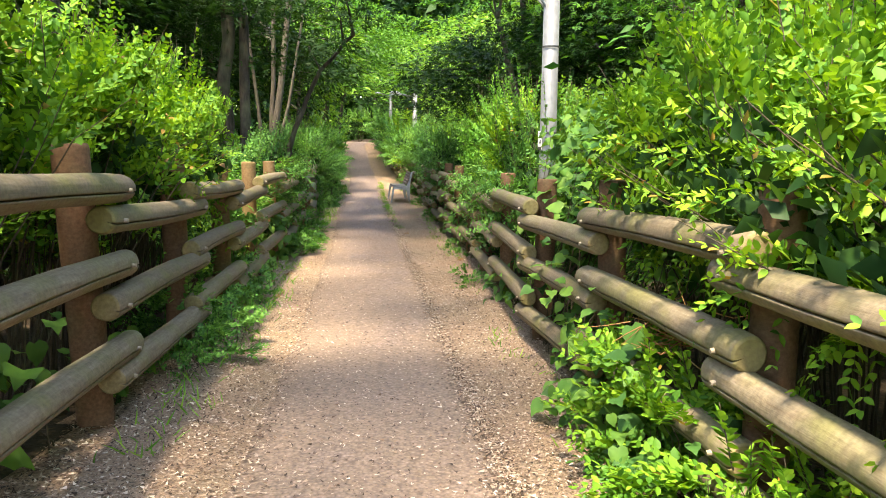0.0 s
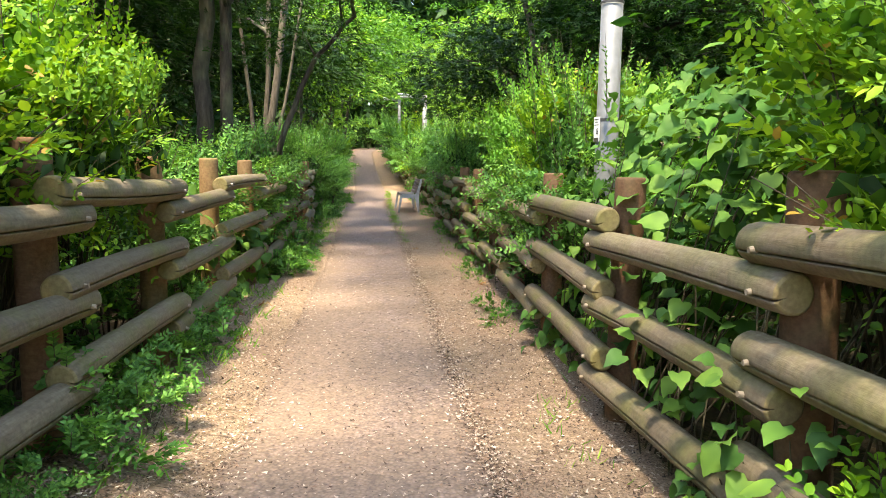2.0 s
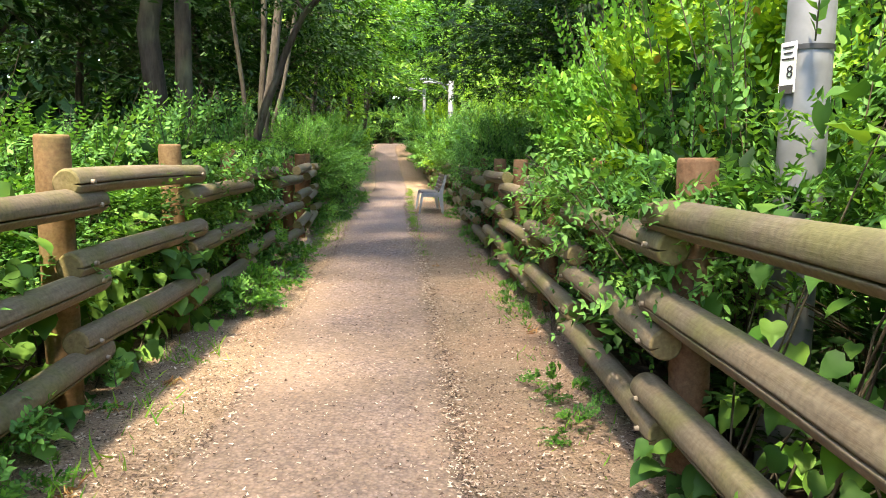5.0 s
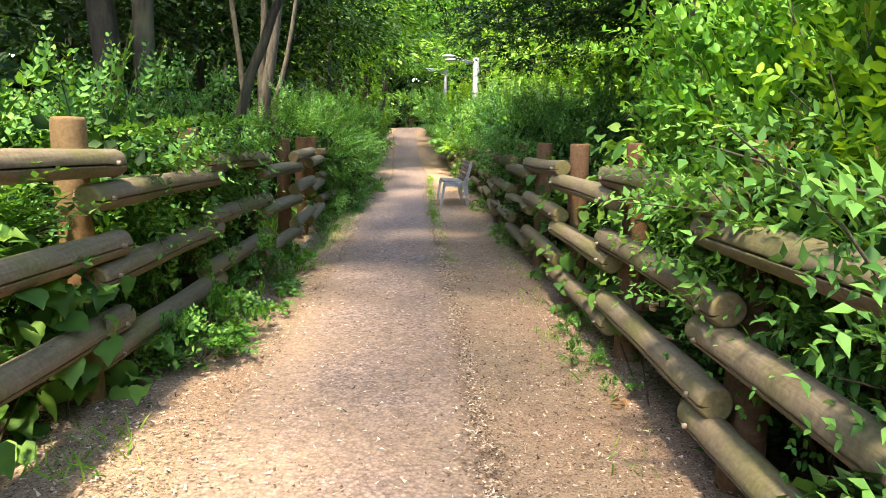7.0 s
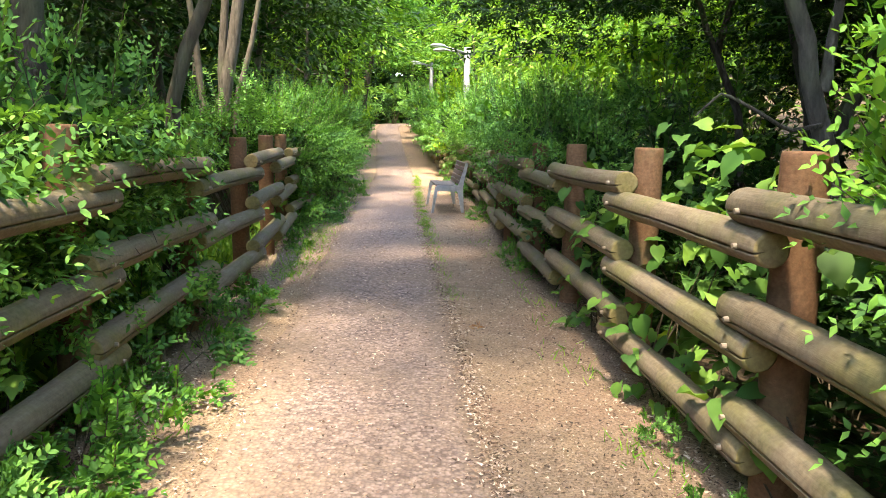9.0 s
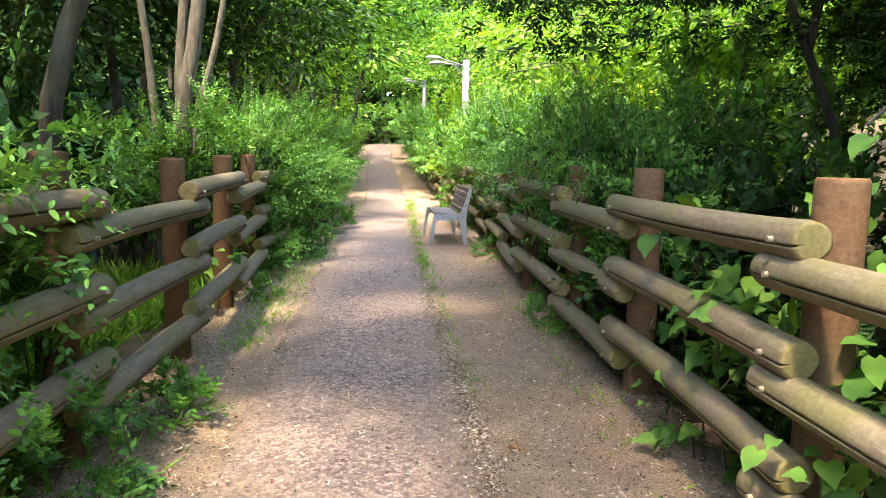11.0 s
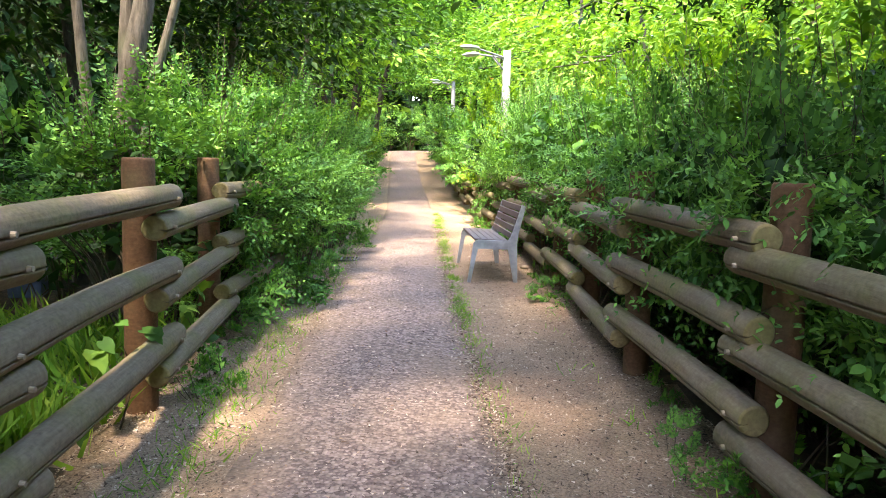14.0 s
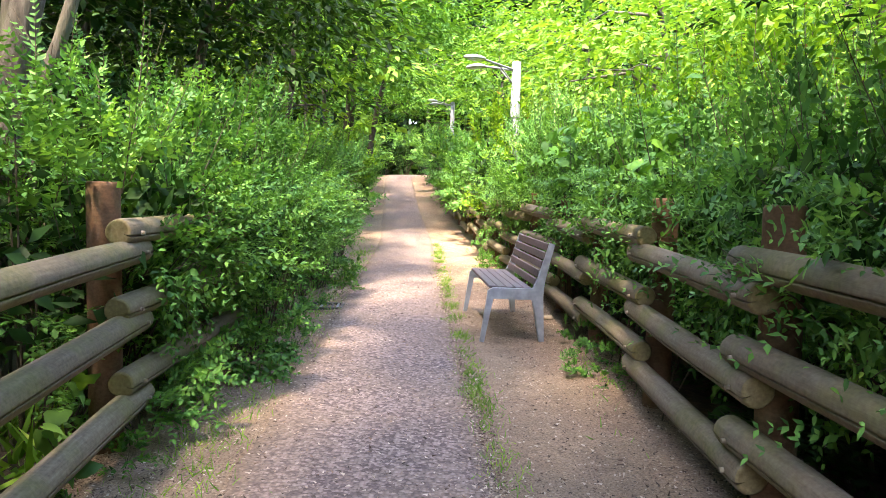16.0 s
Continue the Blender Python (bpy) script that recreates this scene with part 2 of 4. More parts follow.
def path_x(y):
    return float(np.interp(y, [-6, 2.75, 7.7, 13, 15.5, 20, 27, 40, 43, 48], [0.2, -0.3, -0.83, -1.45, -1.8, -2.33, -3.05, -5.0, -5.0, -2.5]))


def rise(y):
    """The walk is level and then climbs gently away."""
    if y < 6:
        return float(np.interp(y, [-4, 0, 2.5, 5, 6], [0.3, 0.2, 0.1, 0.01, 0]))
    if y < 22:
        return float(np.interp(y, [13, 18.4, 22], [0, 0.05, 0.085]))
    return 0.085 + 0.005 * (y - 22) ** 2 if y < 41 else 1.89 + 0.03 * min(y - 41, 20)


def bank(y):
    """The low side's fence stands a little higher at the start of the walk."""
    return float(np.interp(y, [2.85, 5.9, 7.35, 9, 12, 16], [0.1, 0.04, 0.02, 0.01, -0.025, -0.035]))


def land(x, y):
    """Height of the ground: a slope up behind one fence, a fall behind the other."""
    z = rise(y)
    z += bank(y) * min(max((path_x(y) - 0.5 - x) / 0.5, 0), 1)
    r, f = x - right_x(min(y, 42)) - 0.25, left_x(min(y, 42)) - 0.35 - x
    if r > 0:
        z += -0.1 * min(r / 0.5, 1) + (0.22 * (r - 2.5) if 2.5 < r < 22 else 4.3 if r >= 22 else 0)
    if f > 0:
        z += -0.28 * min(f / 1.5, 1) - 0.03 * min(f, 15)
    return z


# ---------------------------------------------------------------- mesh tools
def mesh_object(name, verts, faces, mat, parent=None, label="", smooth=False):
    me = bpy.data.meshes.new(name)
    verts = np.asarray(verts, dtype=np.float32).reshape(-1, 3)
    faces = np.asarray(faces, dtype=np.int32)
    k = faces.shape[1]
    me.vertices.add(len(verts))
    me.vertices.foreach_set("co", verts.ravel())
    me.loops.add(faces.size)
    me.loops.foreach_set("vertex_index", faces.ravel())
    me.polygons.add(len(faces))
    me.polygons.foreach_set("loop_start", np.arange(0, faces.size, k, dtype=np.int32))
    me.polygons.foreach_set("loop_total", np.full(len(faces), k, dtype=np.int32))
    if smooth:
        me.polygons.foreach_set("use_smooth", np.ones(len(faces), dtype=bool))
    me.update(calc_edges=True)
    me.materials.append(mat)
    ob = new(name, me)
    ob.parent = parent
    return tagged(ob, label)


def part(name, bm, mat, parent=None, label="", smooth=False):
    me = bpy.data.meshes.new(name)
    bmesh.ops.recalc_face_normals(bm, faces=bm.faces)
    for f in bm.faces:
        f.smooth = smooth
    bm.to_mesh(me)
    bm.free()
    me.materials.append(mat)
    ob = new(name, me)
    ob.parent = parent
    return tagged(ob, label)


def box(sx, sy, sz, at=(0, 0, 0), bevel=0.0, rot=None):
    bm = bmesh.new()
    bmesh.ops.create_cube(bm, size=1)
    bmesh.ops.scale(bm, vec=(sx, sy, sz), verts=bm.verts)
    if bevel:
        bmesh.ops.bevel(bm, geom=bm.edges[:], offset=bevel, segments=2, affect="EDGES", profile=0.5)
    if rot:
        bmesh.ops.rotate(bm, matrix=Euler([radians(a) for a in rot]).to_matrix(), verts=bm.verts)
    bmesh.ops.translate(bm, vec=at, verts=bm.verts)
    return bm


def rings(points, radii, sides, cap=True):
    """Tube arrays through the points: verts and quads."""
    pts = [Vector(p) for p in points]
    v, f = [], []
    for i, (p, r) in enumerate(zip(pts, radii)):
        d = (pts[min(i + 1, len(pts) - 1)] - pts[max(i - 1, 0)]).normalized()
        a = d.orthogonal().normalized() if i == 0 else (a - d * a.dot(d)).normalized()
        b = d.cross(a)
        for k in range(sides):
            w = 2 * math.pi * k / sides
            v.append(p + (a * math.cos(w) + b * math.sin(w)) * r)
    for i in range(len(pts) - 1):
        for k in range(sides):
            j = (k + 1) % sides
            f.append((i * sides + k, i * sides + j, (i + 1) * sides + j, (i + 1) * sides + k))
    return v, f


def tube_object(name, runs, sides, mat, parent=None, label=""):
    """Several tubes joined in one mesh. runs: (points, radii)."""
    v, f = [], []
    for points, radii in runs:
        a, b = rings(points, radii, sides)
        f += [tuple(i + len(v) for i in q) for q in b]
        v += a
    return mesh_object(name, [tuple(p) for p in v], f, mat, parent, label, True)


# ---------------------------------------------------------------- leaves
LANCE = (np.array([(0, 0, 0), (0.42, 0.23, 0.07), (1, 0, -0.06), (0.42, -0.23, 0.07)]), np.array([(0, 1, 2), (0, 2, 3)]))
SMALL = (np.array([(0, 0, 0), (0.38, 0.27, 0.06), (1, 0, -0.08), (0.38, -0.27, 0.06)]), np.array([(0, 1, 2), (0, 2, 3)]))
OVAL = (np.array([(0, 0, 0), (0.25, 0.25, 0.05), (0.65, 0.24, 0.03), (1, 0, -0.08), (0.65, -0.24, 0.03), (0.25, -0.25, 0.05)]),
        np.array([(0, 1, 2), (0, 2, 3), (0, 3, 4), (0, 4, 5)]))
HEART = (np.array([(0, 0, 0), (0.5, 0, 0.02), (1.0, 0, -0.2), (-0.14, 0.2, 0.07), (0.02, 0.42, 0.1), (0.27, 0.47, 0.1), (0.42, 0.4, 0.1), (0.55, 0.36, 0.05), (0.72, 0.2, 0.0),
                   (0.72, -0.2, 0.0), (0.55, -0.36, 0.05), (0.42, -0.4, 0.1), (0.27, -0.47, 0.1), (0.02, -0.42, 0.1), (-0.14, -0.2, 0.07)]),
         np.array([(0, 3, 4), (0, 4, 5), (0, 5, 1), (5, 6, 1), (6, 7, 1), (7, 8, 1), (8, 2, 1), (1, 2, 9), (1, 9, 10), (1, 10, 11), (1, 11, 12), (0, 1, 12), (0, 12, 13), (0, 13, 14)]))
STAR = (np.array([(0, 0, 0), (0.06, 0.5, -0.06), (0.25, 0.17, 0.02), (0.64, 0.46, -0.05), (0.5, 0.12, 0.02), (1.0, 0, -0.1), (0.5, -0.12, 0.02), (0.64, -0.46, -0.05), (0.25, -0.17, 0.02), (0.06, -0.5, -0.06)]),
        np.array([(0, 1, 2), (2, 3, 4), (4, 5, 6), (6, 7, 8), (0, 8, 9), (0, 2, 8)]))


FLAKE = (np.array([(0, 0.22, 0), (0, -0.25, 0.1), (1, 0.05, 0.12)]), np.array([(0, 1, 2)]))


def unit(a):
    return a / np.maximum(np.linalg.norm(a, axis=-1, keepdims=True), 1e-6)


def leaf_object(name, shape, at, along, up, size, mat, parent=None, label=""):
    """One leaf of the given shape at each place, pointing along, facing up."""
    tv, tf = shape
    along = unit(along)
    side = unit(np.cross(up, along))
    up = np.cross(along, side)
    size = np.asarray(size).reshape(-1, 1, 1)
    v = at[:, None, :] + size * (tv[None, :, 0:1] * along[:, None, :] + tv[None, :, 1:2] * side[:, None, :] + tv[None, :, 2:3] * up[:, None, :])
    f = tf[None] + (np.arange(len(at)) * len(tv))[:, None, None]
    return mesh_object(name, v.reshape(-1, 3), f.reshape(-1, 3), mat, parent, label)


def twig_leaves(rng, start, way, length, pairs, lift=0.35):
    """Leaves in two flat ranks along many arching twigs; returns places, directions, facings and how far along the twig."""
    n = len(start)
    way = unit(way)
    u = (np.arange(pairs) + 0.6) / pairs
    sag = np.stack([np.zeros(n), np.zeros(n), -0.16 * length], -1)
    at = start[:, None] + way[:, None] * (length[:, None] * u)[..., None] + sag[:, None] * (u ** 2)[None, :, None]
    ref = unit(np.cross(way, rng.normal(size=(n, 3)) * 0.45 + np.array([0, 0, 1.0])))
    flat = np.cross(ref, way)
    flat *= np.where(flat[:, 2:] < 0, -1, 1)
    turn = rng.normal(size=(n, pairs)) * 0.45
    out = ref[:, None] * np.cos(turn)[..., None] + flat[:, None] * np.sin(turn)[..., None]
    a, d, w = [], [], []
    for s in (1, -1):
        dirs = s * out + way[:, None] * 0.8 + rng.normal(size=out.shape) * 0.2
        dirs[..., 2] += lift * 0.2
        a.append(at.reshape(-1, 3)), d.append(dirs.reshape(-1, 3))
        face = flat[:, None] * 0.8 + rng.normal(size=out.shape) * 0.25 + np.array([0, 0, 0.6])
        w.append(face.reshape(-1, 3))
    along = np.tile(u, 2 * n)
    return np.concatenate(a), np.concatenate(d), np.concatenate(w), along


def make_shrub(name, seed, rx, ry, h, twigs, pairs, leaf, mat, label, upright=0.8, shape=SMALL, low=0.12, whips=14, length=(0.22, 0.45), category="shrub", back=0.0, inner=0):
    """A bush: stems from the root, leafy sprays in boughs round an egg-shaped body, large dark leaves added inside as
    painted shade, long shoots out of its top.
    """
    rng = np.random.default_rng(seed)
    root = tagged(new(name), label, category)
    # boughs: twigs gather in clumps with gaps between them
    clumps = max(8, twigs // 9)
    cd = unit(rng.normal(size=(clumps, 3)))
    cr = rng.uniform(0.3, 1.0, clumps) ** 0.32 * (1 + 0.16 * np.sin(cd[:, 0] * 5 + seed) + 0.12 * np.sin(cd[:, 1] * 7 + 2 * seed))
    pick = rng.integers(0, clumps, twigs)
    body = cd[pick] * cr[pick][:, None] + rng.normal(size=(twigs, 3)) * np.array([0.11, 0.11, 0.04])
    heading = unit(cd * np.array([1, 1, 0.4]) + rng.normal(size=(clumps, 3)) * 0.3)[pick]
    start = np.stack([body[:, 0] * rx, body[:, 1] * ry, h * (low + (1 - low) * 0.5 * (1 + body[:, 2]) * 0.92)], -1)
    way = heading * 0.85 + rng.normal(size=(twigs, 3)) * np.array([0.35, 0.35, 0.2]) + np.array([0, 0, upright])
    ln = rng.uniform(*length, twigs)
    a, dd, w, u1 = twig_leaves(rng, start, way, ln, pairs)
    wx = rng.uniform(-0.75, 0.75, whips) * rx
    wy = rng.uniform(-0.75, 0.75, whips) * ry
    ws = np.stack([wx, wy, h * rng.uniform(0.72, 0.9, whips)], -1)
    ww = np.stack([wx * 0.4, wy * 0.4, np.ones(whips)], -1) + rng.normal(size=(whips, 3)) * 0.16
    wl = rng.uniform(0.35, 0.75, whips) * min(1, h / 1.6)
    a2, d2, w2, u2 = twig_leaves(rng, ws, ww, wl, pairs + 7)
    at = np.concatenate([a, a2])
    size = leaf * rng.uniform(0.7, 1.2, len(at)) * (1.12 - 0.5 * np.concatenate([u1, u2]))
    leaf_object("leaves", shape, at, np.concatenate([dd, d2]), np.concatenate([w, w2]), size, mat, root)
    # filler leaves in the shade colour block light and darken the gaps
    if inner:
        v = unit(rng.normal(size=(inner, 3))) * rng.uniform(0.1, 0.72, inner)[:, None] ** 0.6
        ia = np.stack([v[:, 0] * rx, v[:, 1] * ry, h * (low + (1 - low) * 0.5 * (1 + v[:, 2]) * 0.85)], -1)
        leaf_object("inner_leaves", SMALL, ia, rng.normal(size=(inner, 3)), rng.normal(size=(inner, 3)) * 0.7 + np.array([0, 0, 0.6]), rng.uniform(0.08, 0.15, inner), LEAF_SHADED, root, "large dark leaves added inside the bush to paint shade in its gaps")
    runs = []
    thin = min(0.85, 0.2 + h / 2.6)
    for i in range(0, twigs, 11 if h > 1 else 14):
        s, e = start[i], start[i] + unit(way[i]) * ln[i]
        foot = np.array([s[0] * 0.25 + back, s[1] * 0.25, 0.0])
        midp = foot * (0.8 if back else 0.45) + s * (0.2 if back else 0.55)
        midp[2] = s[2] * 0.62 + 0.06
        runs.append(([foot, midp, s, e], [thin * 0.009, thin * 0.006, thin * 0.004, thin * 0.002]))
    for i in range(whips):
        runs.append(([ws[i], ws[i] + unit(ww[i]) * wl[i] * 0.98], [0.004, 0.0015]))
    tube_object("stem_tangle", runs, 4, TWIG, root)["kind"] = "stuff"
    return root


# ---------------------------------------------------------------- trees
def make_tree(name, seed, stems, limbs, crown, sprays, per, leaf, mat, bark_mat, label, shape=LANCE, flat=0.16, spray_r=0.62, category="tree"):
    """stems: lists of (x, y, z) with radii; crown: ellipsoids (centre, radii) that hold the leaf sprays."""
    rng = np.random.default_rng(seed)
    root = tagged(new(name), label, category)
    runs = []
    for pts, r0, r1 in stems:
        pts = np.array(pts, float)
        u = np.linspace(0, 1, len(pts))
        s = np.linspace(0, 1, 14)
        p = np.stack([np.interp(s, u, pts[:, k]) for k in range(3)], -1)
        p[1:-1] += rng.normal(size=(12, 3)) * np.array([1, 1, 0]) * 0.18 * r0
        rad = r0 + (r1 - r0) * s
        rad[0] *= 1.45
        rad[1] *= 1.1
        runs.append((p, rad))
    for run in runs:
        tube_object("trunk", [run], 12, bark_mat, root)
    centres, weights = [np.array(c) for c, _ in crown], np.array([np.prod(r) for _, r in crown]) ** 0.7
    pick = rng.choice(len(crown), sprays, p=weights / weights.sum())
    d = unit(rng.normal(size=(sprays, 3)))
    rr = rng.uniform(0.1, 1, sprays) ** 0.42
    radii = np.array([crown[i][1] for i in pick])
    mid = np.array([centres[i] for i in pick])
    sp = mid + d * rr[:, None] * radii * (1 + rng.normal(size=(sprays, 1)) * 0.12)
    out = unit((d * radii) * np.array([1, 1, 0.25]) + rng.normal(size=(sprays, 3)) * 0.35)
    # limbs reach from the stems to the sprays
    branch = []
    tips = np.concatenate([np.array([[*pt] for pt in p]) for p, _ in runs])
    step = max(1, sprays // max(limbs, 1))
    for i in range(0, sprays, step):
        near = tips[tips[:, 2] < sp[i, 2] + 0.2]
        near = near if len(near) else tips
        b = near[np.argmin(np.linalg.norm((near - sp[i]) * np.array([1, 1, 0.6]), axis=1))]
        m = b * 0.5 + sp[i] * 0.5 + np.array([0, 0, 0.12]) * np.linalg.norm(sp[i] - b) + rng.normal(size=3) * 0.06
        far = 0.012 + 0.008 * np.linalg.norm(sp[i] - b)
        branch.append(([b, b * 0.75 + m * 0.25, m, sp[i], sp[i] + out[i] * 0.3], [far * 1.5, far * 1.2, far * 0.8, far * 0.4, 0.003]))
    if branch:
        tube_object("branchwork", branch, 6, bark_mat, root)["kind"] = "stuff"
    k = rng.normal(size=(sprays, per, 3)) * 0.52
    off = k * np.array([1, 1, flat]) * spray_r
    off[..., 2] -= 0.25 * (off[..., 0] ** 2 + off[..., 1] ** 2)
    at = (sp[:, None] + off + out[:, None] * spray_r * 0.5).reshape(-1, 3)
    way = (off * np.array([1, 1, 0.3]) + out[:, None] * 0.3 + rng.normal(size=off.shape) * 0.25).reshape(-1, 3)
    way[:, 2] -= 0.12
    up = rng.normal(size=at.shape) * 0.38 + np.array([0, 0, 1.0])
    leaf_object("crown", shape, at, way, up, leaf * rng.uniform(0.65, 1.25, len(at)), mat, root)
    return root


# ---------------------------------------------------------------- ground and walk
def ground_sheet():
    xs = np.concatenate([[-900, -300, -120, -60, -35, -24, -17], np.arange(-13, -7, 0.8), np.arange(-7, 3, 0.12), np.arange(3, 13, 0.8), [14, 18, 24, 35, 60, 120, 300, 900]])
    ys = np.concatenate([[-900, -300, -100, -50, -25, -12], np.arange(-8, 0, 0.8), np.arange(0, 24, 0.14), np.arange(24, 50, 0.7), [52, 56, 60, 70, 90, 150, 400, 900]])
    v = []
    for y in ys:
        for x in xs:
            fine = 0.012 * noise.noise((x * 1.7, y * 1.7, 0)) + 0.007 * noise.noise((x * 6, y * 6, 3))
            px = abs(x - path_x(y))
            fine *= min(1.0, max(0.0, (px - 0.45) / 0.25)) if y < 48 else 1
            dip = -0.02 if px < 0.5 and y < 48 else 0
            v.append((x, y, land(x, y) + fine + dip))
    nx = len(xs)
    i = np.arange(len(ys) - 1)[:, None] * nx + np.arange(nx - 1)[None]
    i = i.ravel()
    f = np.stack([i, i + 1, i + nx + 1, i + nx], -1)
    g = mesh_object("ground", v, f, SOIL, smooth=True)
    g.data.materials.append(HUMUS)
    cx = np.array(v)[f].mean(axis=1)
    lim_l, lim_r = np.array([left_x(min(q, 44)) for q in cx[:, 1]]), np.array([right_x(min(q, 44)) for q in cx[:, 1]])
    g.data.polygons.foreach_set("material_index", ((cx[:, 0] < lim_l - 0.12) | (cx[:, 0] > lim_r + 0.12) | (cx[:, 1] > 47)).astype(np.int32))
    return tagged(g, "sandy brown soil strewn with dry chaff beside the walk", "ground", kind="structure")


def walk_sheet():
    ys = np.concatenate([np.arange(-6, 24, 0.12), np.arange(24, 48, 0.5)])
    xs = np.array([-0.56, -0.54, -0.45, -0.2, 0, 0.2, 0.45, 0.54, 0.56])
    v = []
    for y in ys:
        for k, x in enumerate(xs):
            edge = k in (0, 1, 7, 8)
            wob = 0.035 * noise.noise((y * 1.9, x, 7)) + 0.02 * noise.noise((y * 7, x, 2)) if edge else 0
            v.append((path_x(y) + x + wob, y, rise(y) + (0.007 if 0 < k < 8 else -0.03) + 0.008 * (1 - (x / 0.56) ** 2)))
    nx = len(xs)
    i = (np.arange(len(ys) - 1)[:, None] * nx + np.arange(nx - 1)[None]).ravel()
    ob = mesh_object("pavement", v, np.stack([i, i + 1, i + nx + 1, i + nx], -1), PAVING, smooth=True)
    # sand lies thick where the walk starts and along both edges
    start = np.interp(ys, [0, 6, 10, 14, 20], [0.55, 0.42, 0.22, 0.06, 0.0])[:, None]
    edge = np.array([0.5, 0.5, 0.22, 0.0, -0.03, 0.0, 0.1, 0.35, 0.4])[None]
    sand = ob.data.attributes.new("sand", "FLOAT", "POINT")
    sand.data.foreach_set("value", np.clip(start + edge, 0, 1).astype(np.float32).ravel())
    return tagged(ob,
                  "reddish grey porous gravel footpath dusted with sand", "path", kind="structure")


ground_sheet()
walk_sheet()


# ---------------------------------------------------------------- fences
def rail_mesh(seed, length=1.9, r=0.062, sides=18):
    """A peeled log along x with a long drying check sawn into the +y side, and softened ends."""
    rng = random.Random(seed)
    prof = []
    cut = radians(-14)
    for k in range(sides):
        a = 2 * math.pi * k / sides + cut + math.pi / sides
        prof.append((math.cos(a) * r, math.sin(a) * r))
    prof += [(math.cos(cut - 0.06) * r, math.sin(cut - 0.06) * r), (math.cos(cut) * r * 0.45, math.sin(cut) * r * 0.45), (math.cos(cut + 0.06) * r, math.sin(cut + 0.06) * r)]
    n = len(prof)
    xs = [0, 0.008, 0.03] + [length * t for t in (0.12, 0.25, 0.4, 0.55, 0.7, 0.85)] + [length - 0.03, length - 0.008, length]
    fat = [0.8, 0.95, 1] + [1 + rng.uniform(-0.035, 0.035) for _ in range(6)] + [1, 0.95, 0.8]
    bend, ph = rng.uniform(-0.012, 0.012), rng.uniform(0, 6)
    v, f = [], []
    for x, s in zip(xs, fat):
        for i, (py, pz) in enumerate(prof):
            wob = 1 + 0.025 * math.sin(3 * x + ph + i)
            v.append((x - length / 2, py * s * (wob if i < sides else 1), pz * s * (wob if i < sides else 1) + bend * math.sin(math.pi * x / length)))
    for j in range(len(xs) - 1):
        for i in range(n):
            k = (i + 1) % n
            f.append((j * n + i, j * n + k, (j + 1) * n + k, (j + 1) * n + i))
    me = bpy.data.meshes.new("rail")
    me.from_pydata(v, [], f + [tuple(reversed(range(n))), tuple(range((len(xs) - 1) * n, len(xs) * n))])
    me.polygons.foreach_set("use_smooth", [i % n not in (sides, sides + 1) for i in range(len(f))] + [False, False])
    me.materials.append(RAIL_WOOD)
    me.materials.append(END_GRAIN)
    me.polygons.foreach_set("material_index", [1 if i < n or i >= len(f) - n else 0 for i in range(len(f))] + [1, 1])
    me.update()
    return me


def post_mesh(seed, wood, h=1.55, r=0.076, sides=16):
    rng = random.Random(seed)
    v, f = [], []
    zs = [-0.3, 0.0, 0.3, 0.7, 1.0, h - 0.32, h - 0.308, h - 0.3]
    for j, z in enumerate(zs):
        s = (1, 1.0, 0.99, 0.99, 0.98, 0.97, 0.95, 0.88)[j]
        for k in range(sides):
            a = 2 * math.pi * k / sides
            q = s * r * (1 + 0.03 * math.sin(2 * a + seed) + rng.uniform(-0.008, 0.008))
            v.append((math.cos(a) * q, math.sin(a) * q, z))
    n = sides
    for j in range(len(zs) - 1):
        for k in range(n):
            f.append((j * n + k, j * n + (k + 1) % n, (j + 1) * n + (k + 1) % n, (j + 1) * n + k))
    me = bpy.data.meshes.new("post")
    me.from_pydata(v, [], f + [tuple(range((len(zs) - 1) * n, len(zs) * n))])
    me.polygons.foreach_set("use_smooth", [True] * len(f) + [False])
    me.update()
    me.materials.append(wood)
    return me


def plug_mesh():
    bm = bmesh.new()
    bmesh.ops.create_cone(bm, cap_ends=True, segments=10, radius1=0.012, radius2=0.009, depth=0.028)
    me = bpy.data.meshes.new("bolt")
    bm.to_mesh(me)
    bm.free()
    me.materials.append(PLUG)
    return me


RAILS = [rail_mesh(s) for s in range(5)]
POSTS = [post_mesh(s, POST_WOOD) for s in range(4)]
BLEACHED = [post_mesh(s, POST_TAN) for s in range(2)]
BOLT = plug_mesh()
LEFT_LEVELS, RIGHT_LEVELS = (0.995, 0.645, 0.3), (0.947, 0.612, 0.275)


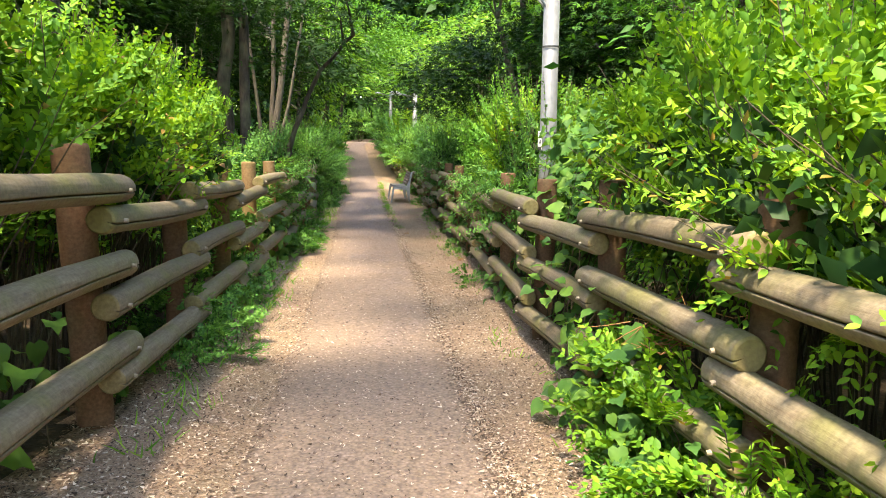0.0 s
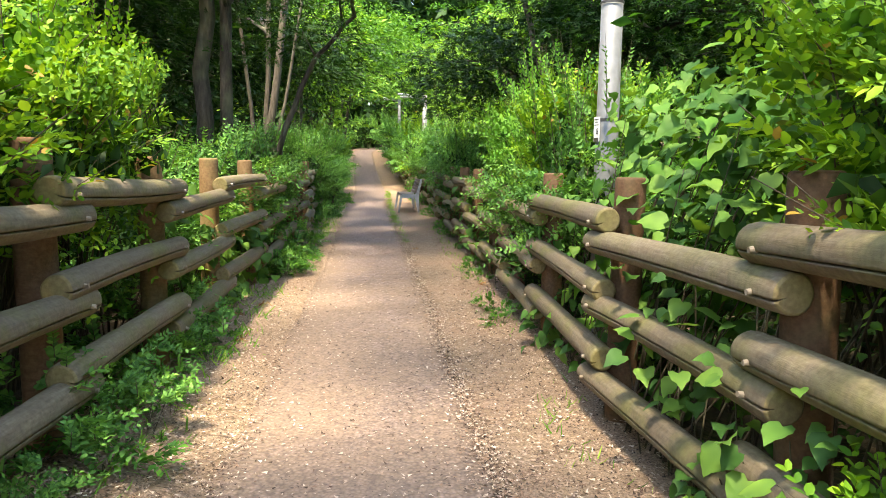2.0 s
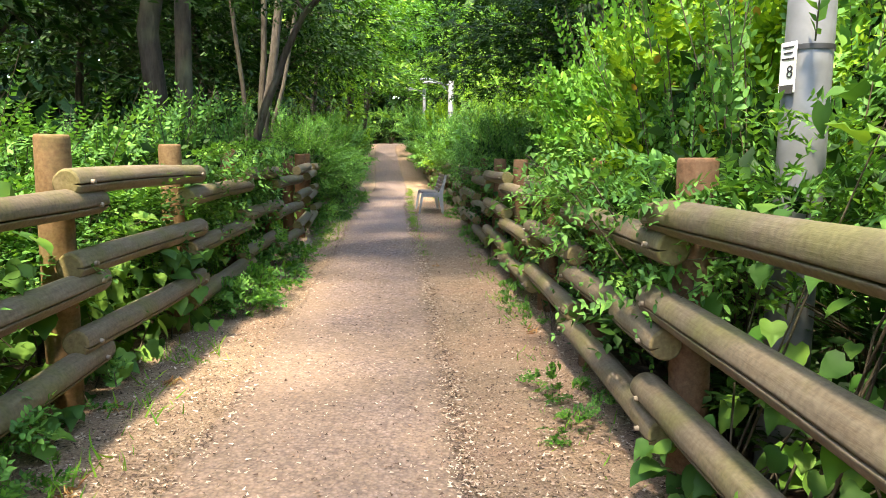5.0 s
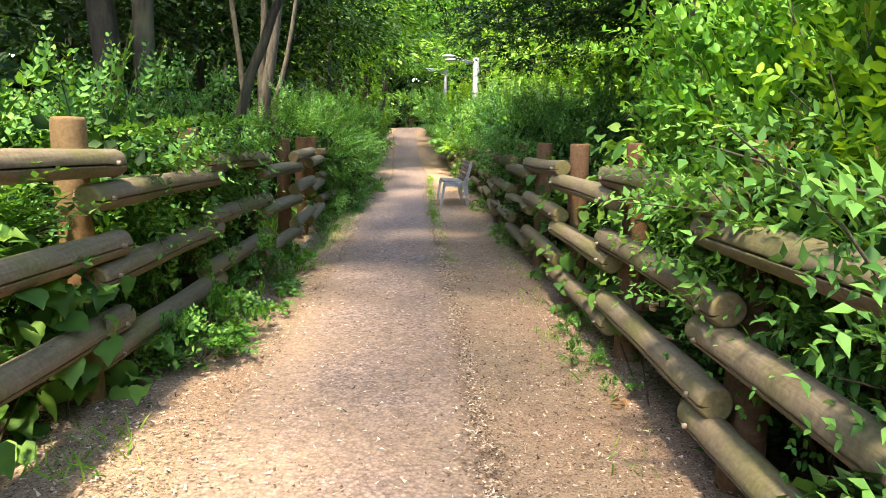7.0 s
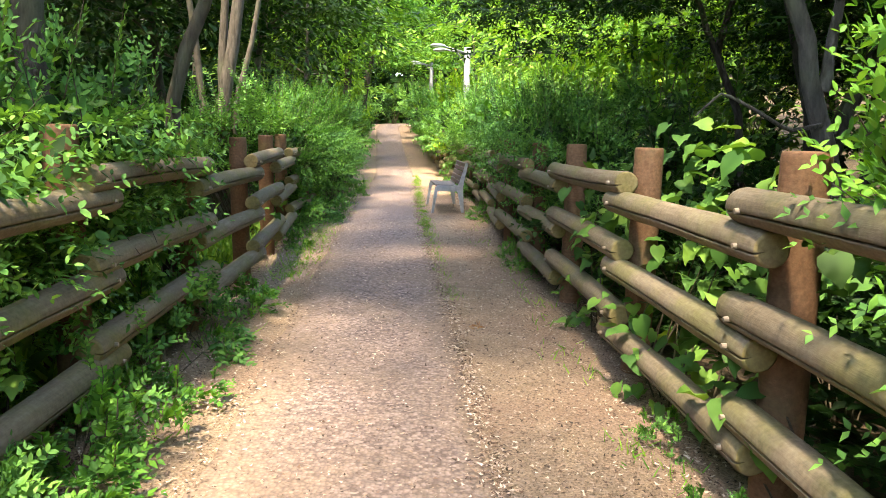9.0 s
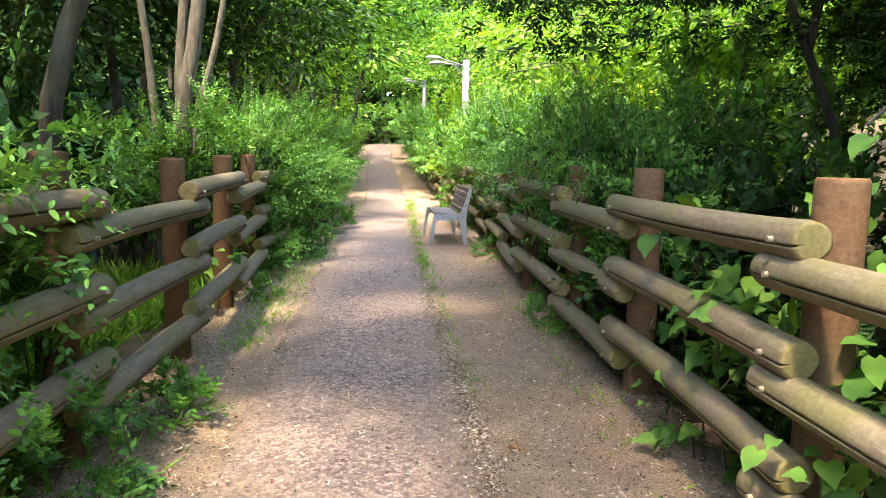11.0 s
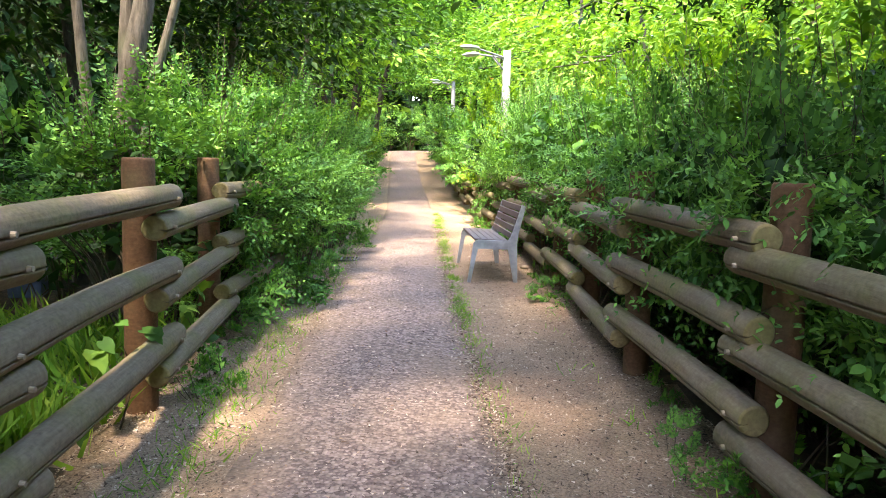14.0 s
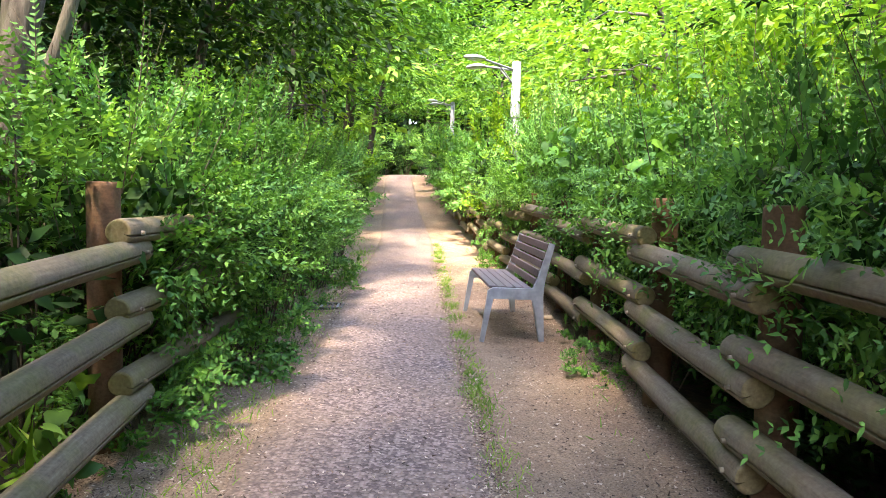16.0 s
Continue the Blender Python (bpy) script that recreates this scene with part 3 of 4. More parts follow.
def fence(stations, line, toward, high_first, label, levels, lift, lap, tall):
    """Round posts with three log rails on the path side; rails lie high and low by turns and lap at each post."""
    root = tagged(new("log_fence"), label, "fence", kind="structure")
    rng = random.Random(len(stations))
    for i, y in enumerate(stations):
        p = new("post", BLEACHED[i % 2] if toward > 0 and 5.5 < y < 9.5 else POSTS[i % 4])
        p.parent = root
        p.matrix_basis = pose(line(y), y, rise(y) + lift(y) + tall + rng.uniform(-0.012, 0.012), rng.uniform(-1.3, 1.3), rng.uniform(-1.3, 1.3), rng.uniform(0, 360))
    for i in range(len(stations) - 1):
        a, b = stations[i], stations[i + 1]
        high = (i % 2 == 0) == high_first
        for lv in levels:
            y0, y1 = a - lap - rng.uniform(0, 0.05), b + lap + rng.uniform(0, 0.05)
            off = 0.128 * toward
            p0, p1 = Vector((line(a) + off, a, 0)), Vector((line(b) + off, b, 0))
            d = (p1 - p0).normalized()
            mid, ln = (p0 + p1) / 2, (y1 - y0) / d.y
            z = lv + (0.056 if high else -0.056) + rng.uniform(-0.012, 0.012)
            yaw = math.degrees(math.atan2(d.y, d.x))
            if toward > 0:
                yaw += 180
            slope = math.degrees(math.atan2(rise(b) - rise(a), b - a)) * (-1 if toward < 0 else 1)
            r = new("rail", RAILS[rng.randrange(5)])
            r.parent = root
            m = pose(mid.x, mid.y, z + rise(mid.y) + lift(mid.y), 0, 0, yaw) @ pose(0, 0, 0, rng.uniform(-9, 9), slope + rng.uniform(-0.6, 0.6), 0)
            r.matrix_basis = m @ Matrix.Diagonal((ln / 1.9, 1, 1, 1))
            for e in (-1, 1):
                q = new("bolt", BOLT)
                q.parent = r
                q.matrix_basis = Matrix.Diagonal((1.9 / ln, 1, 1, 1)) @ pose(e * (ln / 2 - 0.11), 0.062, -0.005, -90, 0, 0)
    return root


LEFT_POSTS = [-2.9, -1.45, 0.05, 1.5, 2.95, 4.36, 5.77, 7.18, 8.69, 10.16, 11.63, 13.1, 14.53, 15.95] + [15.95 + 1.5 * k for k in range(1, 18)]
RIGHT_POSTS = [-2.4, -0.85, 0.65, 2.15, 3.65, 5.09, 6.73, 8.18, 9.64, 11.03, 12.62, 13.89, 15.45] + [15.45 + 1.5 * k for k in range(1, 18)]
fence(LEFT_POSTS, left_x, 1, False, "weathered log fence of brown posts and grey-green rails, half overgrown", LEFT_LEVELS, bank, 0.115, 0.0)
fence(RIGHT_POSTS, right_x, -1, False, "weathered log fence of red-brown posts and mossy lapped rails", RIGHT_LEVELS, lambda y: 0.0, 0.085, -0.05)


# ---------------------------------------------------------------- bench
def bench(at, yaw):
    """Two cast end frames and plank seat and back; x along the seat, +y to its back."""
    root = tagged(new("bench"), "park bench with brown slats and grey cast metal end frames", "bench")
    half = 0.68

    def end_frame(x):
        outline = [(-0.30, 0.0), (-0.265, 0.0), (-0.205, 0.36), (0.12, 0.355), (0.185, 0.0), (0.225, 0.0), (0.2, 0.40), (0.215, 0.5), (0.285, 0.8), (0.245, 0.815),
                   (0.155, 0.5), (0.12, 0.435), (-0.2, 0.445), (-0.245, 0.42)]
        bm = bmesh.new()
        a = [bm.verts.new((x - 0.022, y, z)) for y, z in outline]
        b = [bm.verts.new((x + 0.022, y, z)) for y, z in outline]
        n = len(outline)
        bm.faces.new(a), bm.faces.new(b[::-1])
        for i in range(n):
            bm.faces.new((a[i], b[i], b[(i + 1) % n], a[(i + 1) % n]))
        bmesh.ops.bevel(bm, geom=[e for e in bm.edges if abs(e.verts[0].co.x - e.verts[1].co.x) < 1e-4], offset=0.005, segments=2, affect="EDGES")
        part("end_frame", bm, CAST_GREY, root, "grey cast metal end frame with splayed legs")
    end_frame(-half), end_frame(half)
    for k in range(5):
        part("seat_slat", box(2 * half - 0.046, 0.062, 0.024, (0, -0.2 + 0.072 * k, 0.445 - 0.004 * k), 0.005), SLAT, root)
    for k in range(5):
        u = k / 4
        part("back_slat", box(2 * half - 0.046, 0.022, 0.062, (0, 0.148 + 0.095 * u, 0.49 + 0.285 * u), 0.005, ), SLAT, root)
    root.matrix_basis = pose(*at, 0, 0, yaw)
    return root


bench((-1.18, 19.12, 0.052), -90 + 8)


# ---------------------------------------------------------------- lamps
def street_lamp(at, h, turn, label):
    """White pole with two heads on braced arms; the arms point to local -x."""
    root = tagged(new("street_lamp"), label, "street lamp", "lamps along the walk")
    tube_object("pole", [([(0, 0, -0.3), (0, 0, 1.2), (0, 0, h), (0, 0, h + 0.001)], [0.086, 0.082, 0.074, 0.0])], 24, PAINT_WHITE, root)
    for z in (0.35, 1.68, 2.49):
        tube_object("band", [([(0, 0, z), (0, 0, z + 0.018)], [0.0845, 0.0845])], 24, STEEL_BAND, root)
    for s in (-1, 1):
        d = Vector((-0.78, 0.45 * s, 0)).normalized()
        end = d * 0.62 + Vector((0, 0, h - 0.02))
        tube_object("arm", [([(0, 0, h - 0.14), tuple(d * 0.2 + Vector((0, 0, h - 0.1))), tuple(end)], [0.022, 0.02, 0.018])], 8, PAINT_WHITE, root)
        tube_object("brace", [([(0, 0, h - 0.42), tuple(d * 0.3 + Vector((0, 0, h - 0.1)))], [0.013, 0.013])], 8, PAINT_WHITE, root)
        bm = bmesh.new()
        bmesh.ops.create_uvsphere(bm, u_segments=16, v_segments=10, radius=1)
        for q in bm.verts:
            q.co.x *= 0.2
            q.co.y *= 0.1 * (1 - 0.25 * q.co.x / 0.2)
            q.co.z *= 0.055 if q.co.z > 0 else 0.022
        m = Matrix.Translation(end + d * 0.16) @ Matrix.Rotation(math.atan2(d.y, d.x), 4, "Z")
        bmesh.ops.transform(bm, matrix=m, verts=bm.verts)
        head = part("lamp_head", bm, LAMP_GREY, root, "grey oval lamp housing", True)
        bm = bmesh.new()
        bmesh.ops.create_uvsphere(bm, u_segments=14, v_segments=6, radius=1)
        bmesh.ops.scale(bm, vec=(0.14, 0.07, 0.02), verts=bm.verts)
        bmesh.ops.transform(bm, matrix=Matrix.Translation((0, 0, -0.018)) @ m, verts=bm.verts)
        part("lens", bm, GLASS_LENS, head, "clear lamp lens", True)
    root.matrix_basis = pose(*at, 0, 0, turn)
    return root


street_lamp((1.02, 6.8, -0.1), 3.22, -5, "white painted street lamp pole rising behind the log fence")
street_lamp((-0.99, 24.4, 0.0), 3.4, 0, "white street lamp with two grey heads above the hedge")
street_lamp((-2.84, 38.0, 1.1), 3.4, 0, "distant white street lamp among trees")


# ---------------------------------------------------------------- bushes
def hedge_row(kinds, places):
    """places: (kind index, x, y, scale across, scale up)."""
    rng = random.Random(5)
    for k, x, y, s, u in places:
        turn = rng.uniform(0, 360)
        if k in (9, 12):
            turn = (0 if x > path_x(min(y, 46)) else 180) + rng.uniform(-25, 25)
        m = pose(x, y, land(x, y) - 0.02, 0, 0, turn) @ Matrix.Diagonal((s, s, u, 1))
        c = copy_thing(kinds[k], Matrix())
        c.matrix_basis = m
    for k in kinds:
        for o in (*k.children_recursive, k):
            bpy.data.objects.remove(o)


KINDS = [
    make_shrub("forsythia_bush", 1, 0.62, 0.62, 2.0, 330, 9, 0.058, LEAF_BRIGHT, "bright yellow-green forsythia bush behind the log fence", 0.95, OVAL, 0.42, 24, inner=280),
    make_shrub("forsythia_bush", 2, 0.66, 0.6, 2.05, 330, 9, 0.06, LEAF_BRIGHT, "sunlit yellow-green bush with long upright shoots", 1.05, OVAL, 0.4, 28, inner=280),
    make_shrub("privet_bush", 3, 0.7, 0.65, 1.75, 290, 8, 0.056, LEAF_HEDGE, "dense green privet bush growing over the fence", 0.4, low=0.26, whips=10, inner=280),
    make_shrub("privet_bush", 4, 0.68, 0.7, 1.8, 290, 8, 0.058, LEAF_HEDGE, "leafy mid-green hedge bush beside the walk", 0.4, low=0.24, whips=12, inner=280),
    make_shrub("shade_bush", 5, 0.75, 0.7, 1.7, 130, 5, 0.125, LEAF_SHADED, "bush with deep shade painted into its dark green leaves", 0.4, whips=6, inner=160),
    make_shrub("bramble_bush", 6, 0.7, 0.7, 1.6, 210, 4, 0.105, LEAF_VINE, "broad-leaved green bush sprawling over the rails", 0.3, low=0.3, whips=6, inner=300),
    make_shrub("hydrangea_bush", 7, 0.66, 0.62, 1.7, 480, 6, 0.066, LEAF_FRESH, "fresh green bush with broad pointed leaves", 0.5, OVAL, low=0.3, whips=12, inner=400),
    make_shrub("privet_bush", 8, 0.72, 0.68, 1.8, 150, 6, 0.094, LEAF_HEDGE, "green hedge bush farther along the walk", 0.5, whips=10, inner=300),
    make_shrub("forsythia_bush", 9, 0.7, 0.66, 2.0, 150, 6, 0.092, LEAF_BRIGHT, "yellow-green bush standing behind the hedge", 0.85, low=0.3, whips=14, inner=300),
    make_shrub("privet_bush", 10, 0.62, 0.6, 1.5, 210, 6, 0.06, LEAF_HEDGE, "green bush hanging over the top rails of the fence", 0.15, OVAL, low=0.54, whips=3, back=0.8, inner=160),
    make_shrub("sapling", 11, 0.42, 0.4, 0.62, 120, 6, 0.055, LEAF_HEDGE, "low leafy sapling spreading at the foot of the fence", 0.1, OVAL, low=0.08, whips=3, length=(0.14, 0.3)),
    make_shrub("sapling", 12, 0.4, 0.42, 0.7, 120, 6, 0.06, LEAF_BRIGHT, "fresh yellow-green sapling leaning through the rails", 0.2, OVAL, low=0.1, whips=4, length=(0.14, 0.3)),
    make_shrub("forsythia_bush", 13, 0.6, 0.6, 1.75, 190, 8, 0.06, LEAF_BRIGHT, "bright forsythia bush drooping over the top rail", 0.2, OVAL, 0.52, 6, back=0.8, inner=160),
]
places = []
prng = random.Random(11)


def row(line, off, y0, y1, step, kinds, s, u, jitter=0.12):
    y = y0
    while y < y1:
        places.append((prng.choice(kinds), line(min(y, 46)) + off + prng.uniform(-jitter, jitter), y, s * prng.uniform(0.9, 1.12), u * prng.uniform(0.9, 1.1)))
        y += step * prng.uniform(0.85, 1.15)


# behind the downhill fence
row(left_x, -0.75, 1.2, 6.6, 0.66, [0, 1], 1.02, 1.06)
row(left_x, -1.6, 2.0, 6.6, 1.0, [8], 1.1, 1.1)
row(left_x, -0.8, 6.9, 12.4, 0.72, [2, 3], 0.95, 0.8)
row(left_x, -1.8, 7.4, 12.4, 1.0, [7, 4], 1.1, 0.85)
row(left_x, -0.3, 8.95, 11.8, 0.42, [9], 0.8, 1.04, 0.06)
row(left_x, 0.06, 9.2, 11.3, 0.55, [10], 0.75, 0.72, 0.08)
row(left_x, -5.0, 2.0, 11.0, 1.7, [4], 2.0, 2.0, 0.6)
row(left_x, -0.05, 4.2, 6.6, 0.5, [10], 0.7, 0.8, 0.08)
row(left_x, -0.2, 3.9, 6.4, 0.55, [12], 0.65, 0.98, 0.06)
row(left_x, -0.02, 16.35, 18.0, 0.38, [9], 0.66, 0.96, 0.05)
row(left_x, -0.35, 15.95, 24.0, 0.62, [2, 3], 1.0, 1.04)
row(left_x, 0.1, 16.25, 17.9, 0.3, [10], 0.85, 1.05, 0.06)
row(left_x, 0.12, 17.8, 24.0, 0.7, [3, 2], 0.62, 0.72)
row(left_x, -1.4, 16.8, 24.0, 1.15, [7], 1.1, 1.12)
row(left_x, -0.15, 24.5, 43.0, 1.25, [7, 7, 8], 1.1, 1.05)
row(left_x, -3.3, 3.0, 11.5, 1.4, [4], 1.5, 1.4, 0.5)
row(left_x, -5.6, 11.5, 17.0, 1.6, [4], 1.4, 0.9, 0.5)
row(left_x, -3.3, 18.0, 26.0, 1.4, [4], 1.5, 1.4, 0.5)
# behind the uphill fence
row(right_x, 0.75, 1.2, 4.5, 0.7, [0, 1], 1.0, 1.02)
row(right_x, 1.8, 1.6, 6.4, 0.9, [8, 8, 5], 1.1, 1.15)
row(right_x, -0.08, 1.2, 3.0, 0.34, [11], 0.85, 0.78, 0.1)
row(right_x, 0.12, 1.4, 3.3, 0.42, [12], 0.7, 0.92, 0.06)
row(right_x, 0.5, 7.1, 8.4, 0.55, [3, 1], 0.85, 1.04)
row(right_x, 0.42, 8.45, 9.3, 0.3, [6], 0.78, 1.28, 0.05)
row(right_x, 0.2, 6.95, 8.7, 0.28, [9], 0.62, 0.94, 0.06)
row(right_x, 1.4, 8.0, 9.6, 0.8, [8, 7], 0.95, 1.15)
row(right_x, 0.75, 14.9, 19.0, 0.6, [3, 2, 2], 1.0, 1.06)
row(right_x, 0.27, 14.5, 24.5, 0.6, [9], 0.72, 1.06, 0.08)
# low bushes with shade in their colour darken the gaps behind the rails
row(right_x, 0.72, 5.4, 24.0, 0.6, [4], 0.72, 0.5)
row(right_x, 0.35, 13.4, 14.8, 0.45, [9], 0.72, 1.0, 0.06)
row(right_x, 0.9, 12.6, 15.2, 0.8, [4], 0.8, 0.85)
row(right_x, 0.3, 21.6, 24.2, 0.6, [3, 2], 0.8, 1.25)
row(right_x, 1.6, 15.0, 19.0, 1.1, [7, 8, 7], 1.1, 1.16)
row(right_x, 0.75, 19.3, 24.5, 0.7, [5, 2, 3], 0.98, 1.16)
row(right_x, 1.5, 19.5, 27.0, 0.9, [8, 7, 8], 1.15, 1.3)
row(right_x, 0.25, 25.0, 43.0, 1.2, [7, 7, 8], 1.15, 1.15)
row(right_x, 3.2, 2.5, 8.6, 1.3, [7, 8, 4], 1.5, 1.5, 0.5)
row(right_x, 2.6, 9.4, 16.0, 1.3, [4], 1.2, 0.7, 0.5)
row(right_x, 5.0, 9.0, 16.0, 1.5, [4, 7], 1.6, 1.3, 0.5)
row(right_x, 3.4, 16.6, 30.0, 1.8, [7, 8, 8], 1.5, 1.4, 0.5)
# behind the start of the walk
row(left_x, -0.9, -4.0, 1.2, 1.0, [8], 1.1, 1.05)
row(right_x, 0.9, -4.0, 1.2, 1.0, [8], 1.1, 1.05)
# across the bend
for k in range(9):
    places.append((7, -9.5 + 1.0 * k, 45.5 + 0.3 * abs(k - 4), 1.2, 1.1))
hedge_row(KINDS, places)

# ---------------------------------------------------------------- climbers
def heart_mesh(k):
    """A toothed heart-shaped blade folded along its rib; k varies the cupping."""
    v = HEART[0].copy()
    v[:, 2] = v[:, 2] * (0.6 + 0.5 * k) + 0.05 * k * np.sin(v[:, 0] * 9)
    v[:, 1] *= 0.95 + 0.07 * k
    ob = mesh_object("leaf", v, HEART[1], LEAF_LARGE, None, "", k == 1)
    me = ob.data
    bpy.data.objects.remove(ob)
    return me


HEARTS = [heart_mesh(k) for k in range(3)]


def climbing_vine(seed, line, toward, y0, y1, z0, z1, near, far, count, leaf, label):
    """Heart-shaped leaves on wiry stems that clamber over a stretch of fence; near, far: metres toward the path."""
    rng = np.random.default_rng(seed)
    root = tagged(new("climbing_vine"), label, "vine")
    m = max(3, count // 14)
    cy, cz, co = rng.uniform(y0, y1, m), rng.uniform(z0, z1, m), rng.uniform(near, far, m)
    k = rng.integers(0, m, count)
    y = cy[k] + rng.normal(size=count) * 0.16
    z = np.clip(cz[k] + rng.normal(size=count) * 0.13, 0.04, None)
    o = co[k] + rng.normal(size=count) * 0.07
    x = np.array([line(q) for q in y]) + toward * o
    base = np.array([land(p, q) for p, q in zip(x, y)])
    at = np.stack([x, y, np.maximum(z, base + 0.05)], -1)
    up = np.stack([np.full(count, 0.3 * toward), np.full(count, -0.22), np.full(count, 1.0)], -1) + rng.normal(size=(count, 3)) * 0.3
    way = np.stack([np.full(count, 0.5 * toward), np.full(count, -0.35), np.full(count, -0.3)], -1) + rng.normal(size=(count, 3)) * 0.45
    size = leaf * rng.uniform(0.5, 1.2, count)
    own = min(count, 300) if leaf < 0.135 and y0 < 15 else 0
    along = unit(way)
    side = unit(np.cross(up, along))
    face = np.cross(along, side)
    for i in range(own):
        q = new("leaf", HEARTS[i % 3])
        q.parent = root
        q.matrix_basis = Matrix([[along[i][r] * size[i], side[i][r] * size[i], face[i][r] * size[i], at[i][r]] for r in range(3)] + [[0, 0, 0, 1]])
    if own < count:
        leaf_object("leaves", HEART, at[own:], way[own:], up[own:], size[own:], LEAF_VINE, root)
    runs = []
    for i in range(m):
        px = line(cy[i]) + toward * co[i]
        foot = (line(cy[i]) + toward * 0.02, cy[i] + rng.normal() * 0.3, 0.0)
        top = (px, cy[i], cz[i])
        runs.append(([foot, ((foot[0] + px) / 2, cy[i] + 0.08, cz[i] * 0.55), top], [0.005, 0.004, 0.002]))
    tube_object("stem_tangle", runs, 4, TWIG, root)["kind"] = "stuff"
    return root


VINE = "climbing vine with broad heart-shaped green leaves on the fence"
for spec in [
    (1, right_x, -1, 2.2, 3.4, 0.08, 0.42, 0.0, 0.38, 190, 0.095),
    (2, right_x, -1, 3.4, 4.7, 0.15, 0.8, 0.0, 0.2, 120, 0.085),
    (3, right_x, -1, 3.0, 5.6, 0.75, 1.6, -0.75, -0.12, 560, 0.11),
    (4, right_x, -1, 4.4, 6.4, 0.0, 0.95, -0.5, -0.02, 420, 0.11),
    (5, right_x, -1, 9.6, 12.0, 0.12, 0.95, -0.22, 0.16, 260, 0.098),
    (6, right_x, -1, 9.9, 11.2, 0.8, 1.1, -0.5, -0.08, 110, 0.1),
    (7, left_x, 1, 6.3, 8.8, 0.05, 0.8, -0.3, 0.16, 300, 0.128),
    (8, left_x, 1, 2.3, 3.3, 0.2, 0.6, -0.3, 0.05, 60, 0.12),
    (9, left_x, 1, 14.2, 18.2, 0.05, 0.5, -0.3, 0.12, 130, 0.1),
    (10, right_x, -1, 5.6, 6.6, 0.05, 0.45, 0.0, 0.18, 40, 0.1),
    (11, right_x, -1, 12.9, 19.0, 0.2, 0.9, -0.6, -0.15, 130, 0.1),
    (12, left_x, 1, 9.0, 12.0, 0.1, 0.9, -0.6, 0.0, 240, 0.1),
    (14, right_x, -1, 4.0, 6.3, 0.85, 1.6, -0.6, -0.04, 300, 0.1),
    (15, right_x, -1, 3.9, 5.2, 1.2, 1.9, -0.9, -0.3, 100, 0.1),
    (13, right_x, -1, 17.2, 22.5, 1.25, 1.85, -0.7, 0.12, 480, 0.13),
]:
    climbing_vine(*spec, VINE)


# ---------------------------------------------------------------- grass and weeds
BLADE = (np.array([(0, 0.05, 0), (0, -0.05, 0), (0.55, -0.035, 0.06), (0.55, 0.035, 0.06), (1, 0, -0.05)]), np.array([(0, 1, 2), (0, 2, 3), (3, 2, 4)]))


def grass(name, seed, spots, label):
    """spots: (x, y, spread x, spread y, blades, height)."""
    rng = np.random.default_rng(seed)
    at, size = [], []
    for x, y, sx, sy, n, h in spots:
        px, py = x + rng.normal(size=n) * sx, y + rng.normal(size=n) * sy
        at.append(np.stack([px, py, [land(a, b) for a, b in zip(px, py)]], -1))
        size.append(h * rng.uniform(0.5, 1.2, n))
    at, size = np.concatenate(at), np.concatenate(size)
    way = rng.normal(size=at.shape) * np.array([0.6, 0.6, 0.2]) + np.array([0, 0, 0.8])
    leaf_object(name, BLADE, at, way, rng.normal(size=at.shape) + np.array([0, -0.5, 0.3]), size, GRASS)
    return tagged(bpy.data.objects[name], label, "grass", kind="stuff")


grng = random.Random(3)
verge = []
for k in range(110):
    y = grng.uniform(12.5, 27)
    verge.append((path_x(y) + 0.6 + grng.uniform(-0.05, 0.07), y, 0.04, 0.1, int(grng.uniform(14, 40) * (0.6 if y < 16 else 2.0)), 0.048))
for k in range(150):
    y = grng.uniform(13.5, 26)
    verge.append((path_x(y) - 0.62 - abs(grng.gauss(0, 0.22)), y, 0.08, 0.14, grng.randrange(10, 34), 0.06))
for k in range(50):
    y = grng.uniform(2.5, 14)
    verge.append((left_x(y) + 0.3 + grng.uniform(-0.1, 0.12), y, 0.08, 0.12, grng.randrange(6, 22), 0.09))
    y = grng.uniform(2.5, 18)
    verge.append((right_x(y) - 0.3 + grng.uniform(-0.08, 0.1), y, 0.06, 0.12, grng.randrange(4, 16), 0.07))
grass("verge_grass", 4, verge, "thin green grass along the edges of the walk")
meadow = []
for k in range(160):
    y = grng.uniform(9, 17.5)
    meadow.append((left_x(y) - grng.uniform(0.2, 3.0), y, 0.14, 0.14, 40, 0.32))
grass("tall_grass", 5, meadow, "tall green grass below the log fence")

